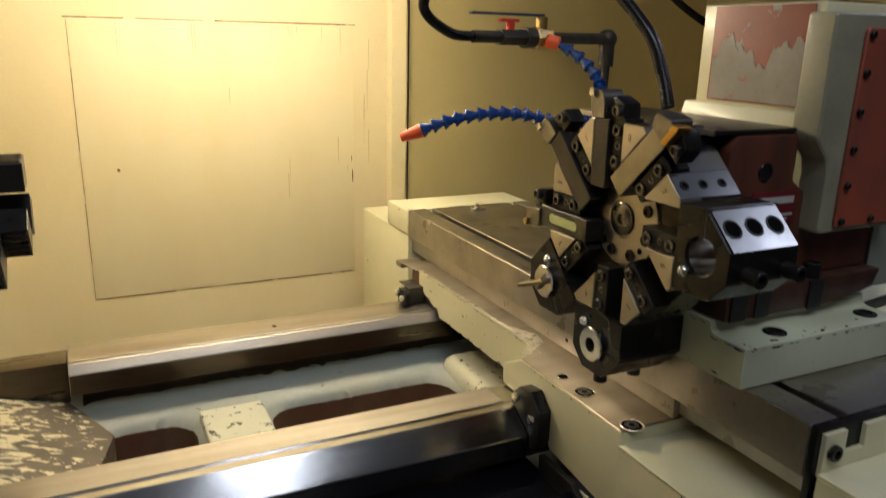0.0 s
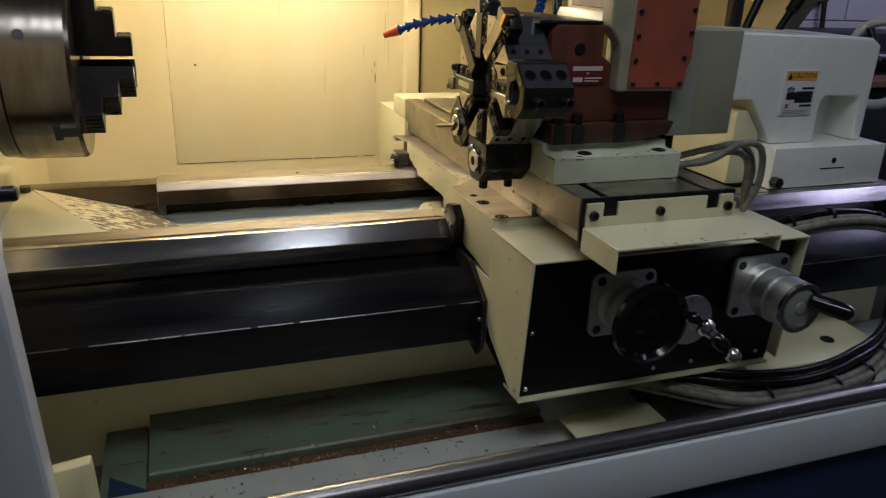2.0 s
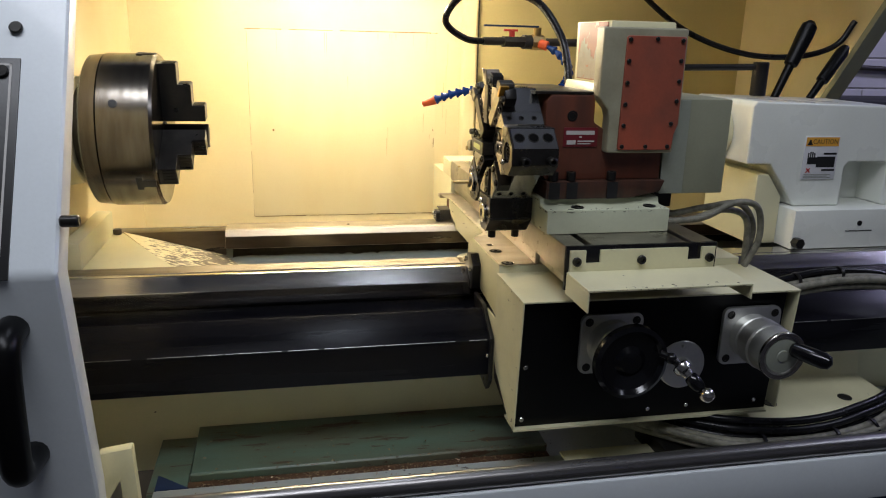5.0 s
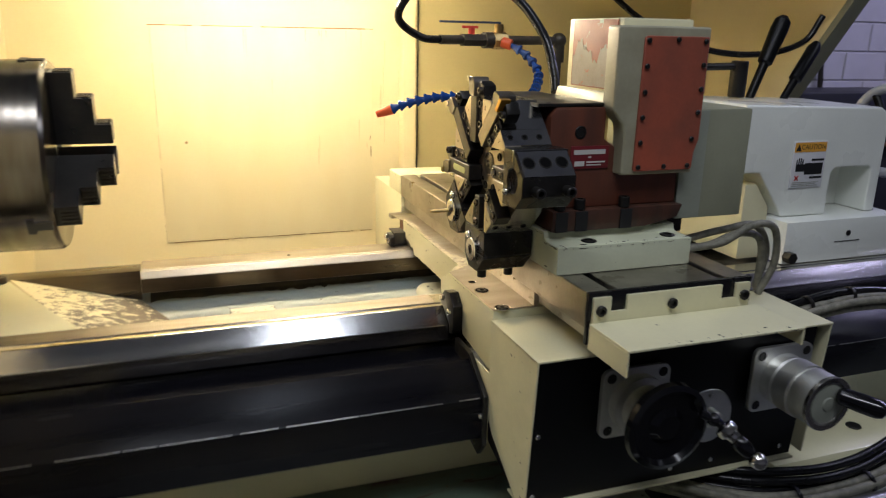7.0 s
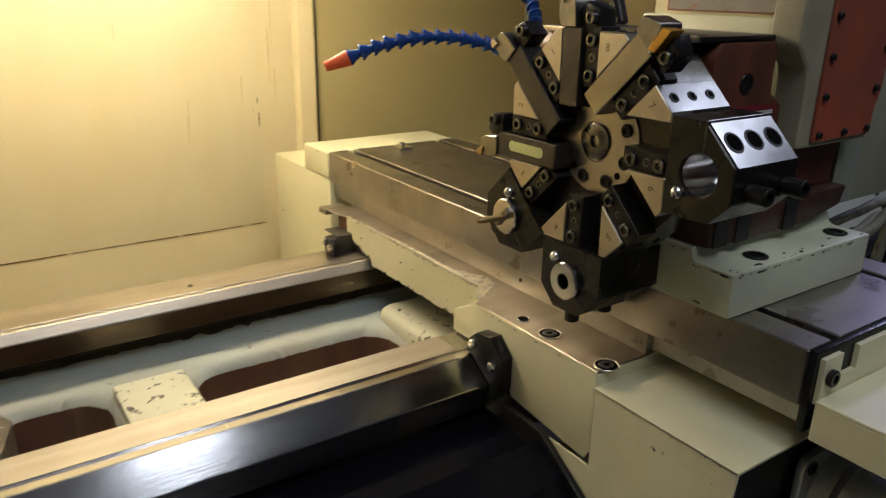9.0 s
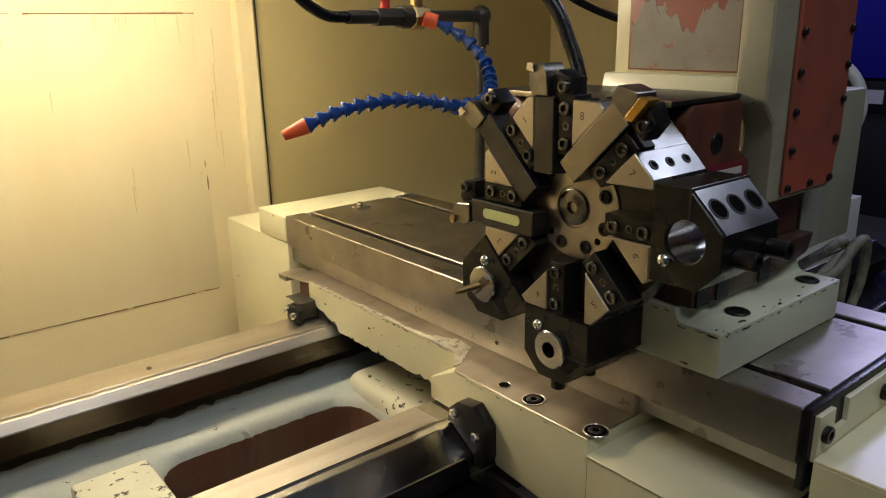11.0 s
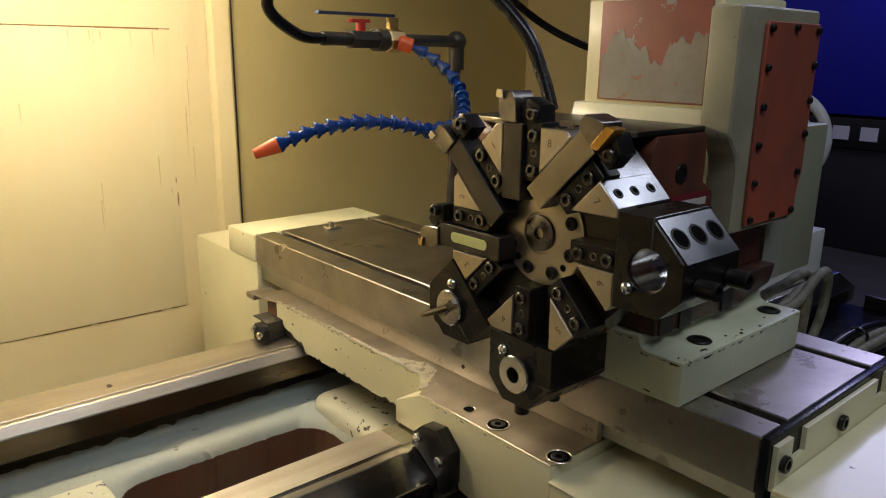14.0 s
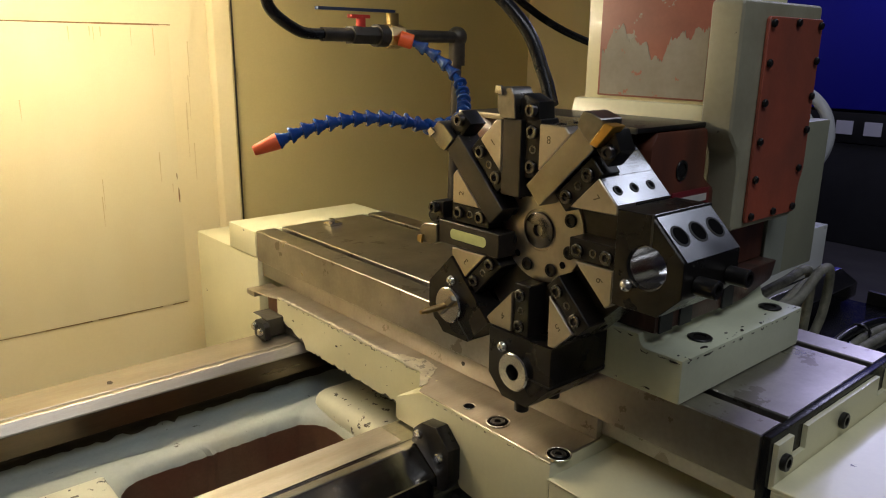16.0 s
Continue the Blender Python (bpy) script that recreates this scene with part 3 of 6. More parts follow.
def pocket_web(bm, x0, x1, px0, px1, y0, y1, py0, py1, ztop, zrim, zlow):
    """A stretch of web with one rounded pocket that goes down into it."""
    inner = rounded(px0, px1, py0, py1, 0.05, 11)
    fine = []
    for p, q in zip(inner, inner[1:] + inner[:1]):
        cut = max(1, int(math.dist(p, q) / 0.008))
        fine += [(p[0] + (q[0] - p[0]) * i / cut, p[1] + (q[1] - p[1]) * i / cut) for i in range(cut)]
    rn = random.Random(int(px0 * 1000))
    mid = Vector(((px0 + px1) / 2, (py0 + py1) / 2))
    rag = [Vector(p) + (mid - Vector(p)).normalized() * (0.004 * rn.random() ** 2) for p in fine]
    inner = [(p.x, p.y) for p in rag]
    rows = []
    for grow, z in ((0.032, ztop), (0.021, ztop - 0.0012), (0.011, ztop - 0.005), (0.004, ztop - 0.011), (0.0, zrim)):
        rows.append([bm.verts.new((x + grow * (1 if x > (px0 + px1) / 2 else -1), y + grow * (1 if y > (py0 + py1) / 2 else -1), z)) for x, y in inner])
    k = len(inner)
    for a, b in zip(rows, rows[1:]):
        for i in range(k):
            bm.faces.new((a[i], a[(i + 1) % k], b[(i + 1) % k], b[i]))
    corners = [bm.verts.new(c) for c in ((x1, y1, ztop), (x0, y1, ztop), (x0, y0, ztop), (x1, y0, ztop))]
    mids = [((px0 + px1) / 2, py1), (px0, (py0 + py1) / 2), ((px0 + px1) / 2, py0), (px1, (py0 + py1) / 2)]
    cuts = [min(range(k), key=lambda i: math.dist(inner[i], q)) for q in mids]
    for s in range(4):
        i, stop = cuts[(s - 1) % 4], cuts[s]
        while i != stop:
            j = (i + 1) % k
            bm.faces.new((corners[s], rows[0][j], rows[0][i]))
            i = j
        bm.faces.new((corners[s], corners[(s + 1) % 4], rows[0][stop]))
    wall = B()
    lo = [wall.verts.new((x, y, zlow)) for x, y in inner]
    hi = [wall.verts.new((x, y, zrim)) for x, y in inner]
    for i in range(k):
        wall.faces.new((hi[i], hi[(i + 1) % k], lo[(i + 1) % k], lo[i]))
    wall.faces.new(lo)
    return wall


pk = []
pk.append(pocket_web(web, -0.405, 0.14, -0.328, 0.0, 0.172, 0.4700, 0.19, 0.425, 0.852, 0.832, 0.70))
pk.append(pocket_web(web, -0.62, -0.405, -0.594, -0.442, 0.172, 0.4700, 0.19, 0.440, 0.852, 0.832, 0.70))
pk.append(pocket_web(web, 0.14, 1.2, 0.30, 1.0, 0.172, 0.4700, 0.19, 0.425, 0.852, 0.832, 0.70))
prof = [(0.4700, 0.852), (0.4900, 0.8535), (0.5080, 0.8590), (0.5220, 0.8670), (0.5318, 0.8780)]
for x0, x1 in ((-0.62, -0.405), (-0.405, 0.14), (0.14, 1.2)):
    a, b = [web.verts.new((x0, y, z)) for y, z in prof], [web.verts.new((x1, y, z)) for y, z in prof]
    for i in range(4):
        web.faces.new((a[i], b[i], b[i + 1], a[i + 1]))
bmesh.ops.remove_doubles(web, verts=web.verts, dist=1e-5)
part("web", web, BEDPAINT, bed, "pale green cast web with chipped paint", m=o)
# dark strip along the crease: undercut shade put in as colour, with some grime
rnd = random.Random(23)
bm = B()


def fillet_z(y):
    for (ya, za), (yb, zb) in zip(prof, prof[1:]):
        if y <= yb:
            return za + (zb - za) * (y - ya) / (yb - ya)
    return prof[-1][1]


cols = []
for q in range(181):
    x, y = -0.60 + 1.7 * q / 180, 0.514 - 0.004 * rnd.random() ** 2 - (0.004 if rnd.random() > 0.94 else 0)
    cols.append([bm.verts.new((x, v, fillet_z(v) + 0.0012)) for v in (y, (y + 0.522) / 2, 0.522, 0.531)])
for a, b in zip(cols, cols[1:]):
    for q in range(3):
        bm.faces.new((a[q], b[q], b[q + 1], a[q + 1]))
part("shade_grime_line", bm, GRIMESHADE, bed, "ragged dark strip of painted shade and grime under the rear way", False, m=o)
for w in pk:
    part("pocket", w, PRIMER, bed, "dark red primer inside a pocket", m=o)
lump = B()
box(lump, 0.006, 0.15, 0.174, 0.452, 0.76, 0.874)
soften(lump, 0.030, 6)
part("rib", lump, CREAM_FLAKED, bed, "rounded cast rib with flaked paint", m=o)
# flaked pad, paler than the web to paint in the patch the lamp lights
pad = B()
box(pad, -0.434, -0.334, 0.174, 0.424, 0.80, 0.8590)
soften(pad, 0.0065, 4)
part("lit_cross_pad", pad, CREAM_FLAKED, bed, "flaked cross pad between two pockets, cream for the lamplight on it", m=o)
# bed gap under the chuck: a flat shelf and a slope that falls to the web
def facets(pts, faces):
    bm = B()
    v = [bm.verts.new(p) for p in pts]
    for f in faces:
        bm.faces.new([v[i] for i in f])
    return bm


part("gap_shelf", facets([(-0.93, 0.1725, 0.938), (-0.70, 0.1725, 0.938), (-0.755, 0.27, 0.938), (-0.875, 0.505, 0.938), (-0.93, 0.505, 0.938),
                          (-0.93, 0.1725, 0.80), (-0.70, 0.1725, 0.80), (-0.755, 0.27, 0.80), (-0.875, 0.505, 0.80), (-0.93, 0.505, 0.80)],
                         [(0, 1, 2, 3, 4), (0, 5, 6, 1), (1, 6, 7, 2), (2, 7, 8, 3), (3, 8, 9, 4), (4, 9, 5, 0), (9, 8, 7, 6, 5)]), CREAM, bed, "cream painted shelf under the chuck", False, m=o)
part("gap_slope", facets([(-0.70, 0.1725, 0.937), (-0.755, 0.27, 0.937), (-0.875, 0.518, 0.937), (-0.62, 0.518, 0.866), (-0.56, 0.40, 0.856), (-0.60, 0.1725, 0.895),
                          (-0.70, 0.1725, 0.78), (-0.755, 0.27, 0.78), (-0.875, 0.518, 0.78), (-0.62, 0.518, 0.78), (-0.56, 0.40, 0.78), (-0.60, 0.1725, 0.78)],
                         [(0, 1, 4, 5), (1, 2, 3, 4), (0, 6, 7, 1), (1, 7, 8, 2), (2, 8, 9, 3), (3, 9, 10, 4), (4, 10, 11, 5), (5, 11, 6, 0), (11, 10, 9, 8, 7, 6)]), GAPFLAKE, bed, "badly flaked cream slope", False, m=o)
part("gap_step", slab(-0.934, -0.895, 0.1725, 0.50, 0.9385, 1.0, 0.005), CREAM, bed, m=o)
part("skirt", slab(-0.96, 1.2, 0.0545, 0.09, 0.50, 0.7545, 0.004), CREAM, bed, "cream painted side of the bed", m=o)
part("rear_skirt", slab(-0.96, 1.2, 0.56, 0.60, 0.45, 0.80, 0.004), CREAM, bed, m=o)
part("gap_bolt", cyl(B(), (-0.885, 0.49, 0.9385), (-0.885, 0.49, 0.953), 0.011, ch=0.002), PIPE, bed, m=o)

# slanted guards over the lead screw
for x0, x1, lab in ((-0.96, -0.028, "dark slanted sheet guard over the lead screw"), (0.556, 1.25, "dark slanted sheet guard beside the tailstock")):
    # flat black part behind the slope stands for the shaded gap below the way
    g = B()
    prism(g, [(0.094, 0.866), (-0.018, 0.866), (-0.03, 0.884), (-0.1, 0.836), (-0.1, 0.756), (-0.09, 0.752), (0.054, 0.756), (0.054, 0.80), (0.094, 0.80)], x0, x1, "x")
    way = thing("screw_guard", lab, "guard", (x0, 0, 0.8), group="screw guards")
    part("sheet", soften(g, 0.004, 2), COVERBLACK, way, m=pose(-x0, 0, -0.8))
    # thin broken rods add the highlight that runs along the worn bend
    rnd = random.Random(int(1000 * x1))
    bm = B()
    x = x0 + 0.01
    while x < x1 - 0.03:
        run = rnd.uniform(0.03, 0.16)
        sweep(bm, [(x, -0.0993, 0.8364), (min(x + run, x1 - 0.012), -0.0993, 0.8364)], rnd.uniform(0.0006, 0.0010), 6, 0)
        x += run + rnd.choice((0.004, 0.012, 0.03))
    part("worn_edge_highlight", bm, RAIL, way, "broken line of wear and painted highlight along the bend", m=pose(-x0, 0, -0.8))
    if x0 > 0:
        f = B()
        prism(f, [(0.045, 0.895), (-0.03, 0.893), (-0.108, 0.842), (-0.108, 0.745), (-0.085, 0.735), (0.045, 0.745)], x1 + 0.0005, x1 + 0.012, "x")
        part("end_plate", soften(f, 0.001), BLACKOX, way, m=pose(-x0, 0, -0.8))
    if x0 < -0.5:
        f = B()
        prism(f, [(0.045, 0.895), (-0.03, 0.893), (-0.108, 0.842), (-0.108, 0.745), (-0.085, 0.715), (0.045, 0.745)], -0.036, -0.0275, "x")
        part("end_plate", soften(f, 0.001), BLACKOX, way, m=pose(-x0, 0, -0.8))
        screws([(-0.036, -0.098, 0.80)], (-1, 0, 0), 0.006, 0.006, BRIGHT, way, pose(-x0, 0, -0.8), socket=False)

# ---- chip pan ----
pan = thing("chip_pan", "grey and green chip pan with rust and swarf", "chip pan", (0.2, -0.2, 0.4))
o = pose(-0.2, 0.2, -0.4)
pb = B()
prism(pb, [(0.0535, 0.60), (-0.118, 0.588), (-0.122, 0.592), (-0.126, 0.588), (-0.124, 0.56), (0.0535, 0.57)], -0.655, 0.10, "x")
part("back_sheet", soften(pb, 0.0015), PANGREEN, pan, "stained green sloping sheet", m=o)
part("gutter", slab(-0.66, 0.10, -0.160, -0.1265, 0.545, 0.575, 0.002), PANRUST, pan, "rusty gutter with bright chips", m=o)
pf = B()
prism(pf, [(-0.1605, 0.583), (-0.40, 0.61), (-0.43, 0.70), (-0.445, 0.70), (-0.415, 0.59), (-0.1605, 0.555)], -0.72, 1.34, "x")
part("front_sheet", soften(pf, 0.003), PANGREY, pan, m=o)
part("side_sheet", slab(-0.735, -0.66, -0.16, 0.0535, 0.56, 0.575, 0.002), PANGREEN, pan, m=o)
bl = B()
prism(bl, [(-0.72, -0.155), (-0.655, -0.155), (-0.72, -0.10)], 0.5755, 0.58, "z")
part("blue_gusset", bl, BLUEPAINT, pan, m=o)
part("sump_box", slab(0.30, 0.42, -0.30, -0.14, 0.60, 0.645, 0.004), BLACKOX, pan, "black oily sump box", m=o)
part("sump_plate", slab(0.10, 0.30, -0.33, -0.20, 0.613, 0.617, 0.001), CREAM_WORN, pan, m=o)
part("floor_sheet", slab(0.101, 1.34, -0.16, 0.0535, 0.55, 0.57, 0.002), PANGREY, pan, m=o)
part("rail", cyl(B(), (-0.70, -0.45, 0.735), (1.40, -0.45, 0.735), 0.017, ch=0.003), RAIL, pan, "dark steel tube along the front edge", m=o)
part("front_panel", slab(-0.70, 1.42, -0.47, -0.44, 0.625, 0.72, 0.004), WHITE, pan, "white front lip", m=o)
part("skirt", slab(-0.735, 1.42, -0.45, -0.42, 0.0, 0.62, 0.004), BLUEPAINT, pan, "dark blue lower cabinet front", m=o)
part("end", slab(1.34, 1.38, -0.44, 0.2, 0.5, 0.76, 0.004), WHITE, pan, m=o)
br = B()
prism(br, [(-0.80, 0.62), (-0.80, 0.70), (-0.755, 0.793), (-0.703, 0.80), (-0.695, 0.60), (-0.722, 0.60), (-0.726, 0.74), (-0.77, 0.665), (-0.77, 0.62)], -0.372, -0.350, "y")
part("corner_post", soften(br, 0.004), CREAM, pan, "cream corner bracket", m=o)
chips(bed, pose(0, -0.3, 0), (-0.60, 0.185, 0.8525), (0.10, 0.185, 0.8525), (0, 1, 0), 22, 0.003, 32, 0.02)
# loose chips lying in the gutter and on the sheets
rnd = random.Random(41)
bm = B()
for i in range(620):
    x = rnd.uniform(-0.64, 0.09)
    y = rnd.gauss(-0.142, 0.010) if i < 400 else rnd.uniform(-0.30, 0.02)
    y = min(max(y, -0.30), 0.03)
    z = 0.5765 if -0.160 < y < -0.127 else (0.5925 + (y + 0.118) * 0.07 if y >= -0.127 else 0.5845 - (y + 0.1605) * 0.112)
    s, a = rnd.uniform(0.0015, 0.005), rnd.uniform(0, 6.28)
    d, e = Vector((math.cos(a), math.sin(a), 0.1)) * s, Vector((-math.sin(a), math.cos(a), 0.3)) * (s * rnd.uniform(0.15, 0.5))
    p = Vector((x, y, z))
    q = [bm.verts.new(v) for v in (p - d, p + e, p + d, p - e + Vector((0, 0, s * 0.6)))]
    bm.faces.new((q[0], q[1], q[2]))
    bm.faces.new((q[0], q[2], q[3]))
    bm.faces.new((q[0], q[3], q[1]))
    bm.faces.new((q[1], q[3], q[2]))
tagged(part("swarf", bm, SWARF, pan, "", False, m=o), "loose bright and rusty swarf chips", kind="stuff")


# ---- carriage ----
car = thing("carriage", "cream lathe carriage with black apron and hand cranks", "lathe carriage", (0.2, 0, 0.9))
o = pose(-0.2, 0, -0.9)
sd = B()
prism(sd, [(-0.10, 1.0), (0.125, 1.0), (0.175, 0.975), (0.175, 0.9425), (0.06, 0.9425), (0.045, 0.90), (-0.09, 0.885), (-0.10, 0.90)], -0.022, 0.53, "x")
part("front_wing", soften(sd, 0.004), CREAM, car, "cream front wing of the saddle", m=o)
sd = B()
prism(sd, [(0.1255, 1.0), (0.60, 1.0), (0.60, 0.9425), (0.478, 0.9425), (0.474, 0.934), (0.18, 0.934), (0.1765, 0.975)], 0.016, 0.53, "x")
part("bridge", soften(sd, 0.002), PIPE, car, "dark casting of the saddle bridge", m=o)
skin = B()
ys = [0.126 + (0.565 - 0.126) * i / 70 for i in range(71)]
rnd = random.Random(5)
low = [(y, (0.936 if y < 0.476 else 0.945 + (y - 0.476) * 0.25) + 0.003 * rnd.random() ** 2 + (0.004 if rnd.random() > 0.93 else 0) + max(0, 0.178 - y) * 0.5) for y in ys]
high = [(y, 1.0028 - (0.004 * rnd.random() if rnd.random() > 0.75 else 0)) for y in ys]
prism(skin, low + high[::-1], 0.0128, 0.0158, "x")
part("paint_skin", skin, CREAM, car, "cream paint with a ragged chipped edge", False, m=o)
cor = B()
prism(cor, [(0.5655, 0.945), (0.5655, 0.9995), (0.60, 0.9995), (0.60, 0.945)], 0.0135, 0.0158, "x")
part("bare_corner", cor, PRIMER, car, m=o)
strip = B()
prism(strip, [(-0.022, -0.10), (0.064, -0.10), (0.064, 0.62), (0.000, 0.62), (0.004, 0.585), (0.0160, 0.55), (0.0160, 0.25), (0.0130, 0.165), (0.000, 0.138), (-0.022, 0.124)], 1.0003, 1.0022, "z")
part("bare_strip", soften(strip, 0.001, 1), WORN_STEEL, car, "bare scraped steel top of the saddle", m=o)
rnd = random.Random(77)
bm = B()
ys = [0.132 + 0.43 * i / 110 for i in range(111)]
outer = [(0.0130 if y > 0.165 else 0.0130 - (0.165 - y) * 0.85, y) for y in ys]
inner = [(a + 0.0035 + 0.003 * rnd.random() + (0.003 if rnd.random() > 0.8 else 0) + 0.028 * math.exp(-((y - 0.185) / 0.045) ** 2) + 0.004 * math.exp(-((y - 0.33) / 0.05) ** 2), y) for a, y in outer]
prism(bm, outer + inner[::-1], 1.0023, 1.0028, "z")
part("paint_edge", bm, CREAM_SCRAPED, car, "scraped cream paint running over the top edge", False, m=o)
part("gib", slab(0.0555, 0.0655, -0.10, 0.70, 1.0024, 1.0335, 0.001), SLIDE_STEEL, car, m=o)
part("gib_screw", cyl(B(), (0.0556, 0.125, 1.018), (0.0545, 0.125, 1.018), 0.003, seg=12), LABELBLACK, car, m=o)
for y, r in ((0.0, 0.0145), (-0.094, 0.0145), (0.05, 0.008)):
    hb = part("counterbore", ring(B(), (-0.002, y, 1.0022), (-0.002, y, 1.0032), r, r * 0.86), BRIGHT, car, m=o)
    # flat disc, coloured black for the shade down the counterbore
    part("bore", cyl(B(), (-0.002, y, 1.0022), (-0.002, y, 1.0027), r * 0.865), HOLESHADE, hb, m=Matrix.Identity(4))
    if r > 0.01:
        part("screw", ring(B(), (-0.002, y, 1.0027), (-0.002, y, 1.0043), r * 0.6, r * 0.3), BLACKOX, hb, m=Matrix.Identity(4))
# apron cover
ac = B()
prism(ac, [(-0.283, 0.984), (-0.103, 0.984), (-0.103, 0.884), (-0.035, 0.884), (-0.082, 0.824), (-0.125, 0.775), (-0.225, 0.715), (-0.262, 0.709)], -0.0255, -0.0225, "x")
part("cover_side", ac, CREAM_WORN, car, "cream sheet side of the apron cover", m=o)
part("cover_top", slab(-0.0255, 0.553, -0.283, -0.10, 0.981, 0.9845, 0.001), CREAM, car, m=o)
part("cover_end", prism(B(), [(-0.281, 0.9808), (-0.10, 0.9808), (-0.10, 0.775), (-0.20, 0.722), (-0.262, 0.716)], 0.55, 0.553, "x"), CREAM, car, "cream sheet end of the apron cover", m=o)
ap = B()
prism(ap, [(-0.272, 0.98), (-0.10, 0.98), (-0.10, 0.75), (-0.20, 0.718), (-0.254, 0.714)], -0.0224, 0.53, "x")
part("apron", ap, BLACKPAINT, car, "black enamelled apron front", m=o)
lip = B()
prism(lip, [(-0.266, 0.7135), (-0.20, 0.7135), (-0.20, 0.709), (-0.266, 0.709)], -0.0255, 0.528, "x")
part("cover_lip", lip, CREAM, car, m=o)
apn = Vector((0, -0.998, 0.067))


def on_apron(x, z, d=0.0):
    y = -0.254 - (z - 0.714) * 0.018 / 0.266
    return Vector((x, y, z)) + apn * d


screws([on_apron(x, z) for x, z in ((-0.008, 0.73), (-0.008, 0.845), (0.26, 0.733), (0.50, 0.735), (0.345, 0.735))], apn, 0.0045, 0.004, BRIGHT, car, o, socket=False)
for cx, lab in ((0.155, "square aluminium flange behind the black wheel"), (0.452, "square aluminium flange of the cross-feed dial")):
    z = 0.893
    bm = soften(prism(B(), rounded(cx - 0.063, cx + 0.063, z - 0.060, z + 0.060, 0.015), -0.2835, -0.2745, "y"), 0.0012, 2, 50)
    fl = part("flange", bm, ALUMINIUM, car, lab, m=o)
    screws([(cx + dx, -0.2835, z + dz) for dx in (-0.048, 0.048) for dz in (-0.046, 0.046)], (0, -1, 0), 0.0085, 0.002, BLACKOX, fl)
# black hand wheel
hub = part("boss", spin(B(), (0.155, -0.284, 0.893), (0.155, -0.40, 0.893), [(0, 0.05), (0.02, 0.05), (0.024, 0.04), (0.08, 0.038)], 40), ALUMINIUM, car, m=o)
wh = B()
spin(wh, (0.155, -0.352, 0.893), (0.155, -0.40, 0.893), [(0, 0.045), (0.004, 0.066), (0.012, 0.072), (0.022, 0.070), (0.026, 0.062), (0.018, 0.055), (0.014, 0.03), (0.022, 0.02), (0.024, 0.0005)], 56)
wheel = part("hand_wheel", wh, GLOSSBLACK, car, "glossy black dished hand wheel", m=o)
sp = B()
sweep(sp, [(0.205, -0.380, 0.912), (0.222, -0.390, 0.905), (0.241, -0.400, 0.891)], 0.007, n=6)
part("crank_arm", sp, GLOSSBLACK, wheel, m=Matrix.Identity(4))
cb = B()
bmesh.ops.create_uvsphere(cb, u_segments=24, v_segments=14, radius=0.0105, matrix=pose(0.222, -0.390, 0.905))
part("ball", cb, GLOSSBLACK, wheel, m=Matrix.Identity(4))
cg = B()
spin(cg, (0.236, -0.394, 0.895), (0.252, -0.414, 0.876), [(0, 0.010), (0.003, 0.0155), (0.009, 0.0165), (0.015, 0.0155), (0.019, 0.0105), (0.026, 0.0095)], 28)
part("sleeve", cg, BRIGHT, wheel, "polished steel sleeve", m=Matrix.Identity(4))
cg = B()
spin(cg, (0.250, -0.411, 0.878), (0.268, -0.434, 0.857), [(0, 0.010), (0.004, 0.0125), (0.014, 0.013), (0.024, 0.0115), (0.030, 0.008)], 28)
part("grip", cg, GLOSSBLACK, wheel, "black crank grip", m=Matrix.Identity(4))
cb = B()
bmesh.ops.create_uvsphere(cb, u_segments=24, v_segments=14, radius=0.0135, matrix=pose(0.2715, -0.4385, 0.853))
part("ball_end", cb, BRIGHT, wheel, "polished chrome ball", m=Matrix.Identity(4))
ds = B()
spin(ds, on_apron(0.318, 0.832), on_apron(0.318, 0.832, 0.03), [(0, 0.050), (0.006, 0.050), (0.008, 0.048), (0.009, 0.017), (0.028, 0.015), (0.03, 0.012)], 40)
for i in range(3):
    a = radians(90 + 120 * i)
    c = on_apron(0.318 + 0.039 * math.cos(a), 0.832 + 0.039 * math.sin(a))
    cyl(ds, c, c + apn * 0.0095, 0.004, seg=10)
part("disc", ds, ALUMINIUM, car, "bright aluminium disc on the apron", m=o)
# cross-feed dial with crank
d2 = part("dial", spin(B(), (0.452, -0.284, 0.893), (0.452, -0.40, 0.893), [(0, 0.046), (0.02, 0.046), (0.026, 0.040), (0.028, 0.048), (0.058, 0.048), (0.06, 0.043), (0.064, 0.046), (0.098, 0.046), (0.100, 0.0455)], 64), ALUMINIUM, car, "knurled aluminium feed dial", m=o)
rim = B()
ring(rim, (0.452, -0.381, 0.893), (0.452, -0.3885, 0.893), 0.0475, 0.0385, 48)
part("rim", rim, BRIGHT, d2, m=Matrix.Identity(4))
cr = B()
spin(cr, (0.452, -0.3845, 0.893), (0.452, -0.40, 0.893), [(0, 0.034), (0.0015, 0.034), (0.002, 0.032), (0.0022, 0.012), (0.004, 0.011), (0.005, 0.0005)], 40)
part("face", cr, STEELGREY, d2, m=Matrix.Identity(4))
cr = B()
spin(cr, (0.468, -0.387, 0.908), (0.499, -0.440, 0.903), [(0, 0.010), (0.006, 0.0145), (0.035, 0.0160), (0.060, 0.0155), (0.070, 0.0120), (0.074, 0.004)], 24)
part("crank_grip", cr, GLOSSBLACK, d2, m=Matrix.Identity(4))
